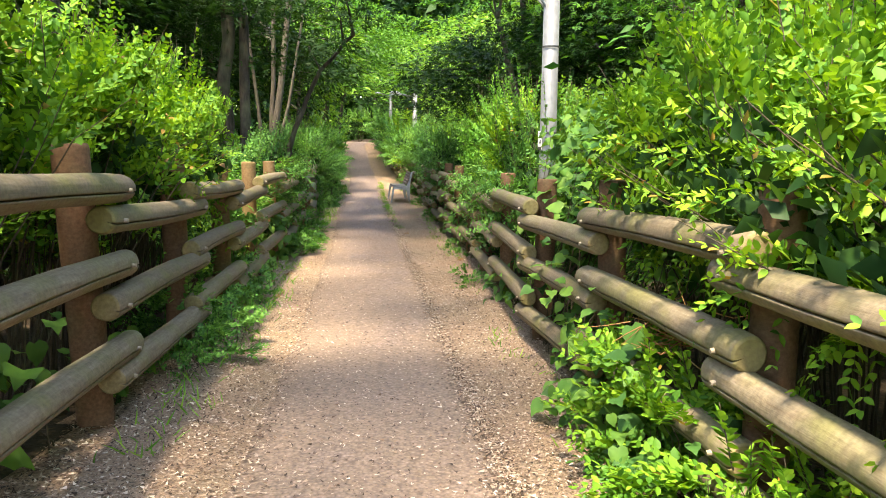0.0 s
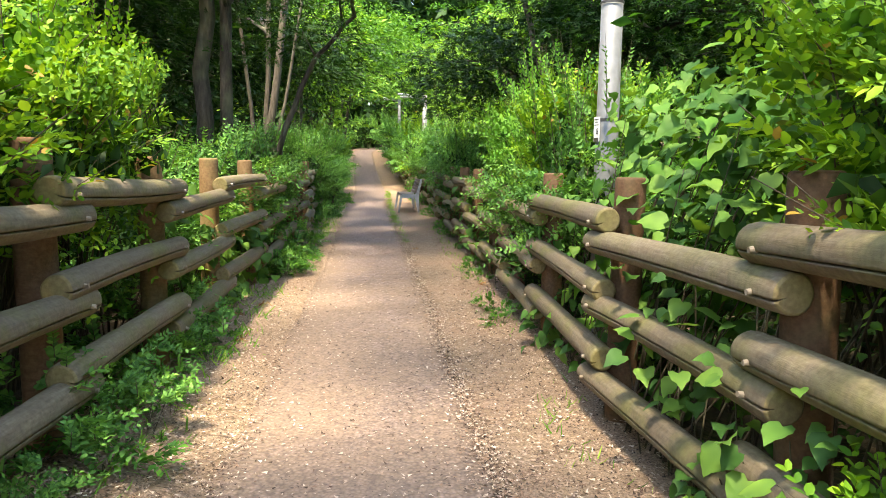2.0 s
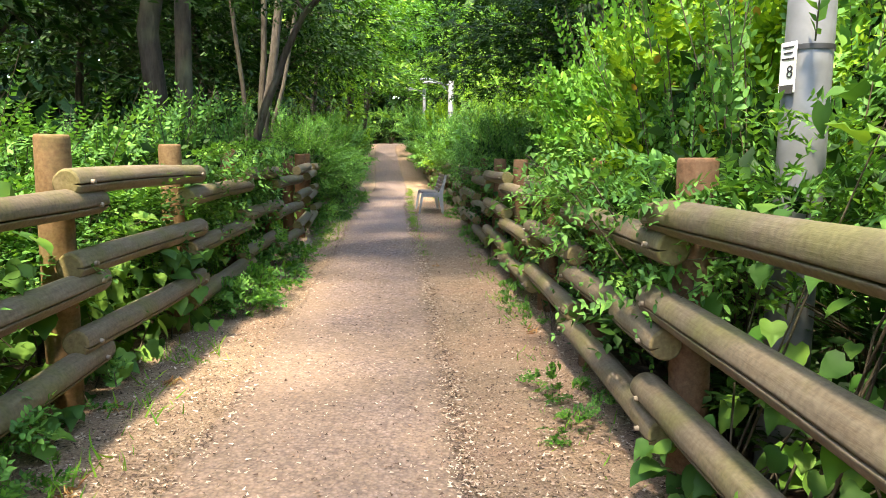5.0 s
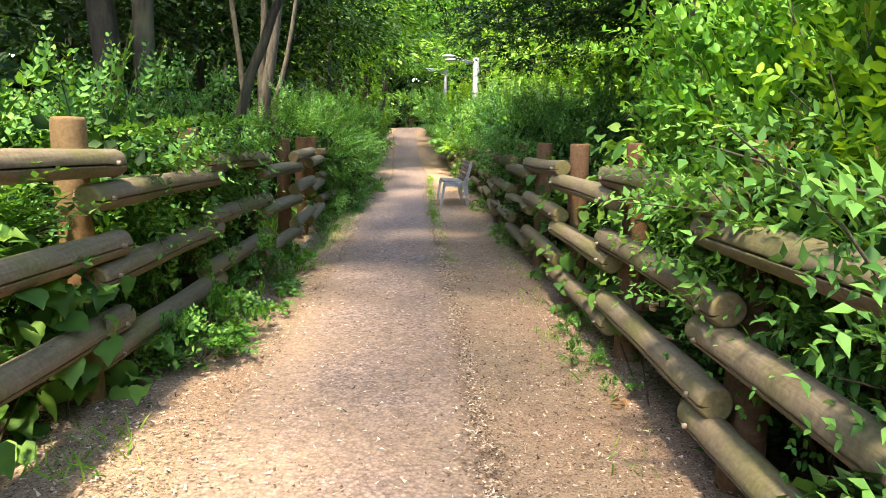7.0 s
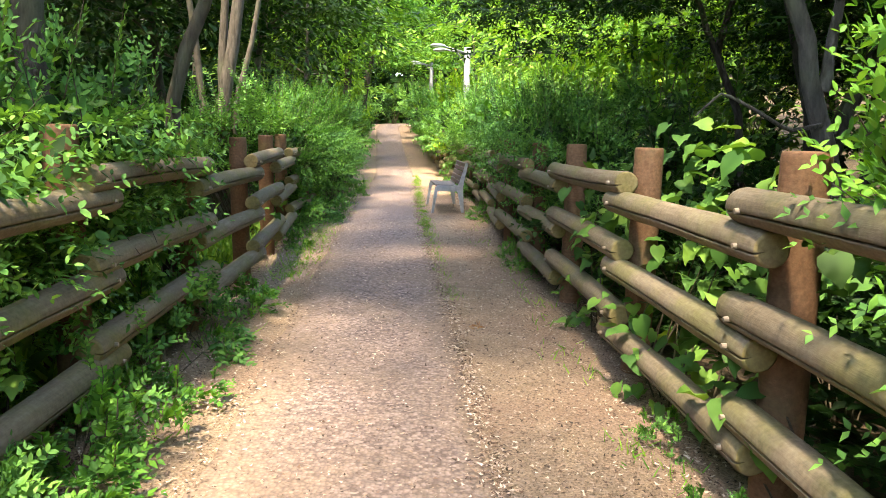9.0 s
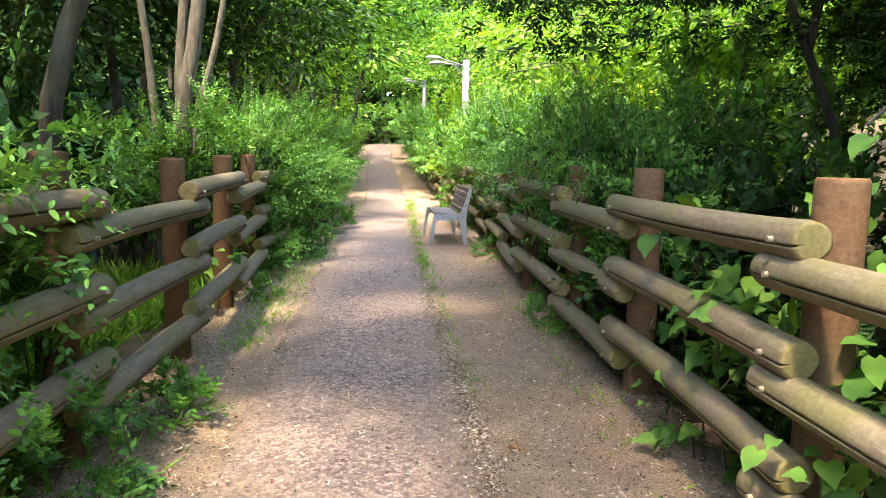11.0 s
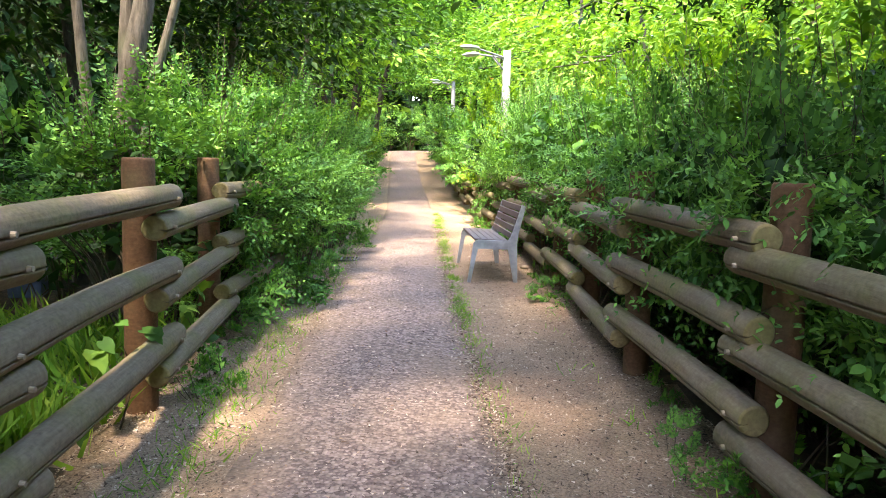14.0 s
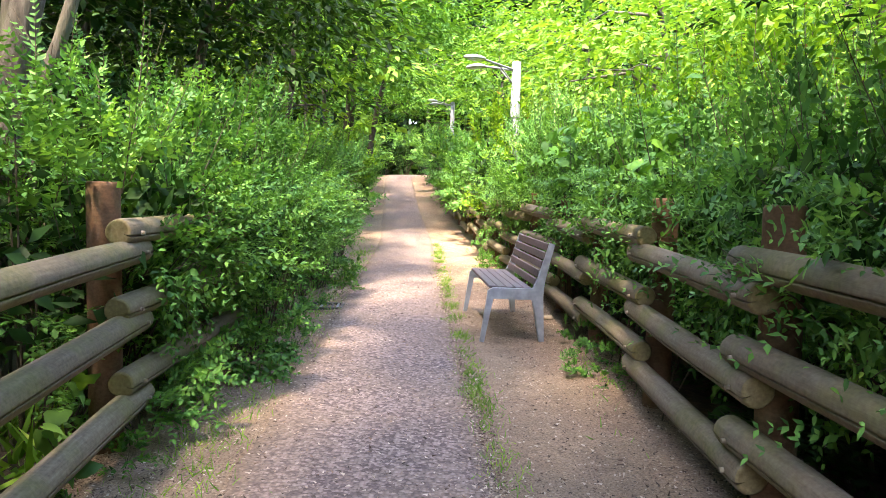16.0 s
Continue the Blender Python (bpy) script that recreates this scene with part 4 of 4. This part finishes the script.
WEEDS = [make_shrub("weed", 31, 0.2, 0.2, 0.26, 32, 4, 0.04, LEAF_HEDGE, "low green weed at the foot of the fence", 0.6, SMALL, whips=3, length=(0.06, 0.13), category="plant"),
         make_shrub("weed", 32, 0.24, 0.2, 0.22, 30, 4, 0.045, LEAF_VINE, "small leafy weed growing in the soil", 0.5, SMALL, whips=4, length=(0.07, 0.14), category="plant")]
spots = []
wrng = random.Random(8)
for n, line, off, y0, y1, s in [(5, right_x, -0.27, 6.9, 7.9, 0.6), (5, right_x, -0.24, 8.8, 10.2, 0.6), (14, left_x, 0.22, 3.6, 8.0, 0.9), (14, left_x, 0.25, 9.0, 12.2, 1.1), (6, left_x, 0.2, 14.5, 17.0, 0.8),
                                (12, right_x, -0.15, 13.2, 18.8, 0.9), (8, right_x, -0.2, 1.6, 3.2, 1.0), (10, left_x, 0.45, 17.5, 24.0, 1.0), (10, right_x, -0.2, 20.5, 26.0, 1.1)]:
    for _ in range(n):
        y = wrng.uniform(y0, y1)
        spots.append((wrng.randrange(2), line(y) + off + wrng.uniform(-0.12, 0.12), y, s * wrng.uniform(0.6, 1.2), s * wrng.uniform(0.6, 1.2)))
hedge_row(WEEDS, spots)

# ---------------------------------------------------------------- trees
# canopy shade is painted into the leaves of the dark maples below
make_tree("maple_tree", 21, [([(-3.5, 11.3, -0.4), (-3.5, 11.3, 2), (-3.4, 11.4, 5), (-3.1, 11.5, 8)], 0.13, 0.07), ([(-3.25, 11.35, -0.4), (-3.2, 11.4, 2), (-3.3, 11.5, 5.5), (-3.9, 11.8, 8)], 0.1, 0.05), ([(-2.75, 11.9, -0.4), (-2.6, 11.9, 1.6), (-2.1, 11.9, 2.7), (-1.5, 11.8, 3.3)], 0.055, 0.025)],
          26, [((-6.4, 11.0, 7.0), (2.0, 3.0, 1.8)), ((-5.6, 13.4, 5.4), (1.2, 2, 1.0)), ((-4.3, 13.0, 4.2), (1.4, 1.7, 0.8)), ((-3.8, 10.6, 4.6), (1.2, 1.5, 0.8)), ((-2.6, 11.0, 3.5), (1.2, 1.4, 0.7))], 420, 42, 0.13, LEAF_SHADED, BARK_DARK, "dark twin-trunked maple tree behind the fence", STAR)
# the crown at (-3.0, 15.8, 6.4) is unseen, added to shade the hedge
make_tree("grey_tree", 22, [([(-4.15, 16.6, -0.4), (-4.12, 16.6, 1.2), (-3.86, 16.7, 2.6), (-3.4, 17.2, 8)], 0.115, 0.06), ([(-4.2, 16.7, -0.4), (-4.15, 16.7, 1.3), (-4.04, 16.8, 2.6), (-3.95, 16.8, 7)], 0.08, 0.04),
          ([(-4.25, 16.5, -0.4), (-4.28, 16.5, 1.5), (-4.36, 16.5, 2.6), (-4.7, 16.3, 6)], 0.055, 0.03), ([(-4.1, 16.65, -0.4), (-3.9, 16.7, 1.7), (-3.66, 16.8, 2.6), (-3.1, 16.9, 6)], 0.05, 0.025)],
          22, [((-6.2, 18.2, 7.0), (2.2, 3.0, 1.6)), ((-5.6, 20.5, 5), (1.3, 2.0, 1.3)), ((-3.0, 15.8, 6.4), (1.2, 2.8, 0.8))], 340, 40, 0.11, LEAF_SHADED, BARK_GREY, "clump of slender grey tree stems behind the hedge", LANCE)
# crown piece (0.9, 10.9, 6.0) stands out of view, added to shade the rails
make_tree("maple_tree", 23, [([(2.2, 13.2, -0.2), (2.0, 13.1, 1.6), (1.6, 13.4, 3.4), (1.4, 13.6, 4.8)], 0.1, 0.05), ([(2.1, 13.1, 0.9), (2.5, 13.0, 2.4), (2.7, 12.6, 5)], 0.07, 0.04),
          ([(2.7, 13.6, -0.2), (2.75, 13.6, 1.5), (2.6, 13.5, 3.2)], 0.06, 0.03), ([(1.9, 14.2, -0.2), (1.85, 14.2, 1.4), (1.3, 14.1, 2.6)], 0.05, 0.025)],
          44, [((2.2, 13.4, 3.1), (1.7, 2.2, 0.9)), ((0.3, 14.4, 2.85), (0.85, 1.1, 0.62)), ((0.9, 10.9, 6.0), (0.9, 1.4, 0.5)), ((2.9, 11.4, 3.1), (1.4, 1.6, 1.0)), ((3.4, 14.6, 2.6), (1.6, 1.6, 1.1)), ((1.2, 13.7, 3.3), (1.0, 1.3, 0.55))], 520, 50, 0.115, LEAF_SHADED, BARK_DARK, "spreading maple tree leaning over the walk", STAR)
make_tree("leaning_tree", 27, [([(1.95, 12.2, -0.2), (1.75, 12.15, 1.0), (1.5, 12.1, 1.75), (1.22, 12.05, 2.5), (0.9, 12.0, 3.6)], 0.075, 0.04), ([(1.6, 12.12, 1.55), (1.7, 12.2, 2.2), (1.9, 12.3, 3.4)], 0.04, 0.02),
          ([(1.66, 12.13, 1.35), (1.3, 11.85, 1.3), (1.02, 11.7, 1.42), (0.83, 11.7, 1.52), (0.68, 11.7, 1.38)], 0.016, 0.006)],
          8, [((0.9, 12.0, 4.4), (0.9, 1.0, 0.6)), ((2.0, 12.4, 4.0), (0.8, 1.0, 0.6))], 70, 45, 0.11, LEAF_SHADED, BARK_GREY, "leaning pale-barked tree behind the log fence", STAR)
make_tree("maple_tree", 24, [([(4.2, 9.5, 0.2), (4.1, 9.4, 2), (3.7, 9.6, 5), (3.4, 9.8, 7)], 0.13, 0.05)],
          20, [((3.2, 10.6, 3.6), (1.9, 2.6, 1.5)), ((3.4, 8, 3.8), (1.8, 1.8, 1.3)), ((3, 9, 6), (2.4, 3, 1.6))], 330, 42, 0.1, LEAF_MAPLE, BARK_DARK, "layered green maple tree behind the hedge", STAR)


# crown pieces hang above the view, added to dapple and shade the walk
make_tree("oak_tree", 25, [([(-4.9, 8.8, -0.5), (-4.85, 8.8, 3), (-4.5, 8.9, 6), (-3.4, 9.2, 8.8)], 0.09, 0.05)],
          16, [((-1.8, 7.2, 9.0), (0.6, 2.0, 0.4)), ((-1.4, 3.7, 9.0), (0.8, 1.3, 0.4)), ((-0.9, 9.3, 9.1), (0.6, 1.2, 0.4)), ((-0.8, 12.2, 9.0), (1.3, 2.4, 0.6)), ((-2.3, 16.4, 9.2), (1.0, 2.0, 0.5)), ((1.5, 10.6, 8.8), (1.5, 2.2, 0.7)), ((-2.7, 13.2, 9.0), (0.8, 2.2, 0.4)), ((-1.5, 0.3, 9.0), (0.6, 1.2, 0.4)), ((-2.2, 10.0, 9.0), (0.5, 1.0, 0.35)), ((0.1, 1.6, 9.0), (0.5, 0.8, 0.3))],
          550, 60, 0.16, LEAF_MAPLE, BARK_GREY, "tall slender tree with an unseen crown added to shade the walk", LANCE, 0.2, 0.62)
make_tree("zelkova_tree", 26, [([(-5.5, 32.0, 0.2), (-5.4, 32, 3), (-5.0, 31.6, 6), (-4.6, 31.2, 8)], 0.17, 0.07), ([(-5.9, 31.4, 0.2), (-6.1, 31.3, 3), (-6.6, 31, 6)], 0.12, 0.05), ([(-5.2, 33.2, 0.3), (-4.9, 33.3, 3), (-4.3, 33.4, 6)], 0.12, 0.05)],
          24, [((-4.7, 31, 6.0), (2.4, 3.2, 2.2)), ((-6.5, 30, 5.5), (2, 2.5, 2.0)), ((-3.4, 32, 6.6), (1.6, 2.4, 1.3))], 260, 60, 0.17, LEAF_MAPLE, BARK_DARK, "large dark-trunked tree with layered foliage over the walk", LANCE, 0.16, 0.8)


def simple_tree(seed, x, y, h, r, mat, bark_mat, label, low=0.45, leaf=0.14, sprays=170, shape=LANCE, rad=0.11):
    z = land(x, y) - 0.2
    rng = random.Random(seed)
    bx, by = x + rng.uniform(-0.5, 0.5), y + rng.uniform(-0.5, 0.5)
    zc = z + h * (low + (1 - low) * 0.5)
    crown = [((bx, by, zc), (r, r, h * (1 - low) * 0.55)), ((bx + rng.uniform(-r, r) * 0.8, by + rng.uniform(-r, r) * 0.8, zc - 0.1 * h), (r * 0.7, r * 0.7, h * (1 - low) * 0.3))]
    make_tree("tree", seed, [([(x, y, z), (x + rng.uniform(-0.1, 0.1), y, z + h * 0.3), (bx, by, z + h * 0.85)], rad, rad * 0.35)], 14, crown, sprays, 50, leaf, mat, bark_mat, label, shape, 0.16, 0.85)


TREES = [
    # the wood on the low side, its shade mostly painted into the leaf colour
    (-6.0, 9.4, 8, 2.2, LEAF_SHADED, BARK_GREY), (-6.5, 6.0, 8, 2.4, LEAF_SHADED, BARK_DARK), (-7.5, 11.0, 8, 2.6, LEAF_SHADED, BARK_DARK),
    (-8.6, 18.6, 8, 2.5, LEAF_SHADED, BARK_DARK), (-5.4, 22.0, 7.5, 2.0, LEAF_SHADED, BARK_GREY), (-7.5, 23.0, 8, 2.6, LEAF_SHADED, BARK_DARK), (-5.8, 27.5, 7.5, 2.2, LEAF_YELLOW, BARK_DARK),
    (-7.0, 36.0, 9, 3.0, LEAF_MAPLE, BARK_DARK), (-9.5, 29.0, 9, 3.2, LEAF_SHADED, BARK_DARK), (-10.0, 15.0, 9, 3.2, LEAF_SHADED, BARK_DARK),
    (-4.6, -3.0, 8, 2.6, LEAF_MAPLE, BARK_DARK), (4.4, -3.5, 8, 2.6, LEAF_MAPLE, BARK_DARK), (-10.0, 21.0, 9, 3.2, LEAF_SHADED, BARK_DARK), (-9.0, 41.0, 9, 3.2, LEAF_MAPLE, BARK_DARK), (-9.5, 8.0, 9, 3.0, LEAF_SHADED, BARK_DARK), (-6.6, 2.6, 8, 2.4, LEAF_SHADED, BARK_DARK), (-7.2, 14.0, 8, 2.4, LEAF_SHADED, BARK_DARK), (-6.2, 19.5, 8, 2.0, LEAF_SHADED, BARK_DARK),
    # the bank on the high side; most trees have sunlight painted into their leaves
    (5.0, 5.5, 6.5, 2.4, LEAF_MAPLE, BARK_DARK), (6.0, 12.0, 7, 2.6, LEAF_SHADED, BARK_DARK), (4.6, 14.2, 6, 2.0, LEAF_SHADED, BARK_DARK), (4.0, 17.0, 6.0, 2.2, LEAF_YELLOW, BARK_DARK), (3.2, 21.5, 6, 2.2, LEAF_YELLOW, BARK_GREY),
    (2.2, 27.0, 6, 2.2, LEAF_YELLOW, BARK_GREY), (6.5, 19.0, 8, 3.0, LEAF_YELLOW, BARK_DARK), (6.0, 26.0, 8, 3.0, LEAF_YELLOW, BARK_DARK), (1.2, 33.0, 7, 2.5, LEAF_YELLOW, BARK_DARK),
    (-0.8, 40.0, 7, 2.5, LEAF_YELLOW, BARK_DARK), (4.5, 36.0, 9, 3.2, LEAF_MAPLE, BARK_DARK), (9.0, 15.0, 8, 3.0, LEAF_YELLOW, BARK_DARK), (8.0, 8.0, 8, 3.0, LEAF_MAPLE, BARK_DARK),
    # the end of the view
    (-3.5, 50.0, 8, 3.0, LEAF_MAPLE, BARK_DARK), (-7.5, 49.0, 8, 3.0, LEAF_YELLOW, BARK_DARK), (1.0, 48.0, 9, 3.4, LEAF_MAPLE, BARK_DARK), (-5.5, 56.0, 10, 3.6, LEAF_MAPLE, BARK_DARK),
]
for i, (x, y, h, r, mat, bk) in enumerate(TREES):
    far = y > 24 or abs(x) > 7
    simple_tree(100 + i, x, y, h, r, mat, bk, "leafy green tree in the wood beside the walk", 0.3 if x > 0 else 0.4, 0.22 if far else 0.165 if mat == LEAF_SHADED else 0.14, 90 if far else 125)


def far_wood():
    """Unbroken foliage beyond the nearest trees, in the leaf colour with shade painted in."""
    rng = np.random.default_rng(77)
    n = 60000
    a = rng.uniform(-2.5, 2.5, n)
    d = rng.uniform(0, 5, n)
    x = -3 + (16 + d) * np.sin(a)
    y = 22 + (38 + d) * np.cos(a)
    z = np.array([land(p, q) for p, q in zip(x, y)]) + np.where(np.abs(a) < 0.75, 17, 11) * rng.uniform(0, 1, n) ** 1.5
    at = np.stack([x, y, z], -1)
    leaf_object("far_wood", SMALL, at, rng.normal(size=(n, 3)) - np.array([0, 0, 0.3]), rng.normal(size=(n, 3)) * 0.6 + np.array([0, -0.4, 0.8]), rng.uniform(0.8, 1.5, n), LEAF_SHADED)
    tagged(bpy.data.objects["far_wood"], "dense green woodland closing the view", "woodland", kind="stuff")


far_wood()


# ---------------------------------------------------------------- chaff on the ground
def chaff():
    rng = np.random.default_rng(9)
    n = 165000
    y = 1.5 + 22.5 * rng.uniform(0, 1, n) ** 1.3
    side = np.sign(rng.uniform(-1, 1, n)) * (1 - 0.78 * rng.uniform(0, 1, n) ** np.where(y < 8, 1.0, 1.7))
    x = np.array([np.interp(s, [-1, -0.25, 0.25, 1], [left_x(q) - 0.1, path_x(q) - 0.5, path_x(q) + 0.5, right_x(q) + 0.1]) for s, q in zip(side, y)])
    edge = rng.uniform(size=n) < 0.14
    x = np.where(edge, np.array([path_x(q) for q in y]) + 0.56 + rng.normal(size=n) * 0.035, x)
    strewn = rng.uniform(size=n) < 0.09
    mid = np.array([path_x(q) for q in y])
    x = np.where(strewn, mid + rng.uniform(-0.54, 0.54, n), x)
    z = np.array([land(p, q) for p, q in zip(x, y)]) + np.where(np.abs(x - mid) < 0.56, 0.02, 0.012)
    at = np.stack([x, y, z], -1)
    leaf_object("dry_chaff", FLAKE, at, rng.normal(size=(n, 3)) * np.array([1, 1, 0.15]), rng.normal(size=(n, 3)) * 0.3 + np.array([0, 0, 1]), 0.007 + 0.019 * rng.uniform(0, 1, n) ** 1.6, CHAFF)
    tagged(bpy.data.objects["dry_chaff"], "pale dry petals and chaff strewn over the soil", "litter", kind="stuff")


chaff()


# ---------------------------------------------------------------- small things
def pole_label(x, y, z, facing):
    """A white number plate strapped to the lamp pole."""
    root = tagged(new("number_plate"), "small white plate with the number 8 on the lamp pole", "sign")
    part("plate", box(0.07, 0.004, 0.175, (0, 0, 0), 0.0015), PAPER, root)
    font = bpy.data.curves.new("digit", "FONT")
    font.body, font.size, font.extrude, font.align_x = "8", 0.06, 0.0006, "CENTER"
    t = new("digit", font)
    t.data.materials.append(STEEL_BAND)
    t.parent = root
    t.matrix_basis = pose(0.012, -0.0035, -0.035, 90, 0, 0)
    for k, (w, zz) in enumerate([(0.05, 0.07), (0.04, 0.05), (0.055, 0.03)]):
        part("text_line", box(w, 0.0012, 0.006, (0, -0.003, zz)), STEEL_BAND, root)
    part("stamp", box(0.06, 0.0012, 0.03, (0, -0.003, -0.075), 0.0004), IRON, root)
    d = Vector((math.cos(radians(facing)), math.sin(radians(facing)), 0))
    root.matrix_basis = pose(x + d.x * 0.089, y + d.y * 0.089, z, 0, 0, facing + 90)
    return root


pole_label(1.02, 6.8, 1.52, -158)


def drain_grate(x, y, yaw):
    root = tagged(new("drain_grate"), "small iron drain grate set in the soil", "drain")
    for s in (-1, 1):
        part("frame_bar", box(0.46, 0.03, 0.03, (0, s * 0.15, 0), 0.003), IRON, root)
        part("frame_bar", box(0.03, 0.27, 0.03, (s * 0.215, 0, 0), 0.003), IRON, root)
    for k in range(7):
        part("bar", box(0.012, 0.27, 0.022, (-0.165 + 0.055 * k, 0, 0), 0.002), CAST_GREY if k % 3 == 0 else IRON, root)
    root.matrix_basis = pose(x, y, land(x, y) + 0.012, 0, 0, yaw)
    return root


drain_grate(-3.02, 19.75, 6)

DRY = litter_stuff("dry_spike", [(0.0, (0.16, 0.07, 0.025)), (0.5, (0.3, 0.14, 0.05)), (1.0, (0.38, 0.24, 0.1))])


def twig_tangle(name, seed, at, spread, count, label, category, rad=0.003):
    rng = np.random.default_rng(seed)
    runs = []
    for _ in range(count):
        p = rng.normal(size=3) * spread * 0.4
        d = unit(rng.normal(size=3) * np.array([1, 1, 0.6])) * spread
        p[2], q = abs(p[2]), p + d
        q[2] = max(0.004, q[2])
        runs.append(([p, (p + q) / 2 + rng.normal(size=3) * spread * 0.1, q], [rad, rad * 0.8, rad * 0.4]))
    ob = tagged(tube_object(name, runs, 5, DRY), label, category, kind="stuff")
    ob.matrix_basis = pose(*at)
    return ob


twig_tangle("dead_twigs", 1, (0.98, 2.75, 0.62), 0.24, 46, "tangle of dead brown twigs caught in the fence", "twigs")
for k, (x, y, s) in enumerate([(-1.72, 7.62, 0.07), (-1.82, 7.22, 0.06), (-1.55, 6.4, 0.05), (-0.62, 11.8, 0.04), (0.25, 8.9, 0.05), (-2.3, 12.6, 0.05)]):
    twig_tangle("twig_debris", 10 + k, (x, y, land(x, y)), s, 12, "small heap of dry twigs and leaves on the soil", "debris", 0.004)


def dry_spikes(seed, spots):
    """Withered flower spikes standing out of the hedge."""
    for k, (x, y, z, h) in enumerate(spots):
        rng = np.random.default_rng(seed + k)
        root = tagged(new("dry_spike"), "withered orange-brown shoot standing in the hedge", "shoot")
        lean = rng.normal(size=2) * 0.12
        n = 90
        u = rng.uniform(0.25, 1, n)
        at = np.stack([lean[0] * u * h, lean[1] * u * h, u * h], -1) + rng.normal(size=(n, 3)) * 0.02 * (1.3 - u)[:, None]
        leaf_object("husks", SMALL, at, rng.normal(size=(n, 3)) + np.array([0, 0, 0.6]), rng.normal(size=(n, 3)), rng.uniform(0.015, 0.04, n), DRY, root)["kind"] = "stuff"
        tube_object("stalk", [([(0, 0, -0.4), (lean[0] * h, lean[1] * h, h)], [0.004, 0.002])], 5, TWIG, root)
        root.matrix_basis = pose(x, y, z)


dry_spikes(40, [(-2.25, 5.2, 1.5, 0.75), (-2.4, 5.5, 1.45, 0.7), (-2.2, 5.7, 1.35, 0.6), (-2.55, 4.7, 1.6, 0.6), (1.75, 3.9, 1.45, 0.5), (2.0, 4.6, 1.4, 0.6)])


def stone(x, y, s, seed):
    bm = bmesh.new()
    bmesh.ops.create_icosphere(bm, subdivisions=2, radius=s)
    for q in bm.verts:
        q.co *= 1 + 0.3 * noise.noise(q.co * 9 / (s * 20) + Vector((seed, 0, 0)))
        q.co.z *= 0.55
    ob = tagged(part("stone", bm, PLUG if seed == 1 else SLAT, None, "", True), "pale stone lying by the fence" if seed == 1 else "small dark stone on the soil", "stone")
    ob.matrix_basis = pose(x, y, land(x, y) + s * 0.3)


stone(-0.74, 19.5, 0.055, 1)
stone(-0.62, 19.9, 0.04, 2)

BLUE = plain("cabinet_blue", (0.08, 0.12, 0.2), 0.5)
box_root = tagged(new("utility_cabinet"), "blue-grey utility cabinet standing among the trees", "cabinet")
part("body", box(0.34, 0.3, 0.9, (0, 0, 0.45), 0.01), BLUE, box_root)
part("lid", box(0.38, 0.34, 0.04, (0, 0, 0.92), 0.008), CAST_GREY, box_root)
for k in range(3):
    part("vent", box(0.12, 0.006, 0.012, (0, -0.152, 0.6 + 0.05 * k)), PAPER, box_root)
box_root.matrix_basis = pose(-6.4, 18.7, land(-6.4, 18.7), 0, 0, 20)
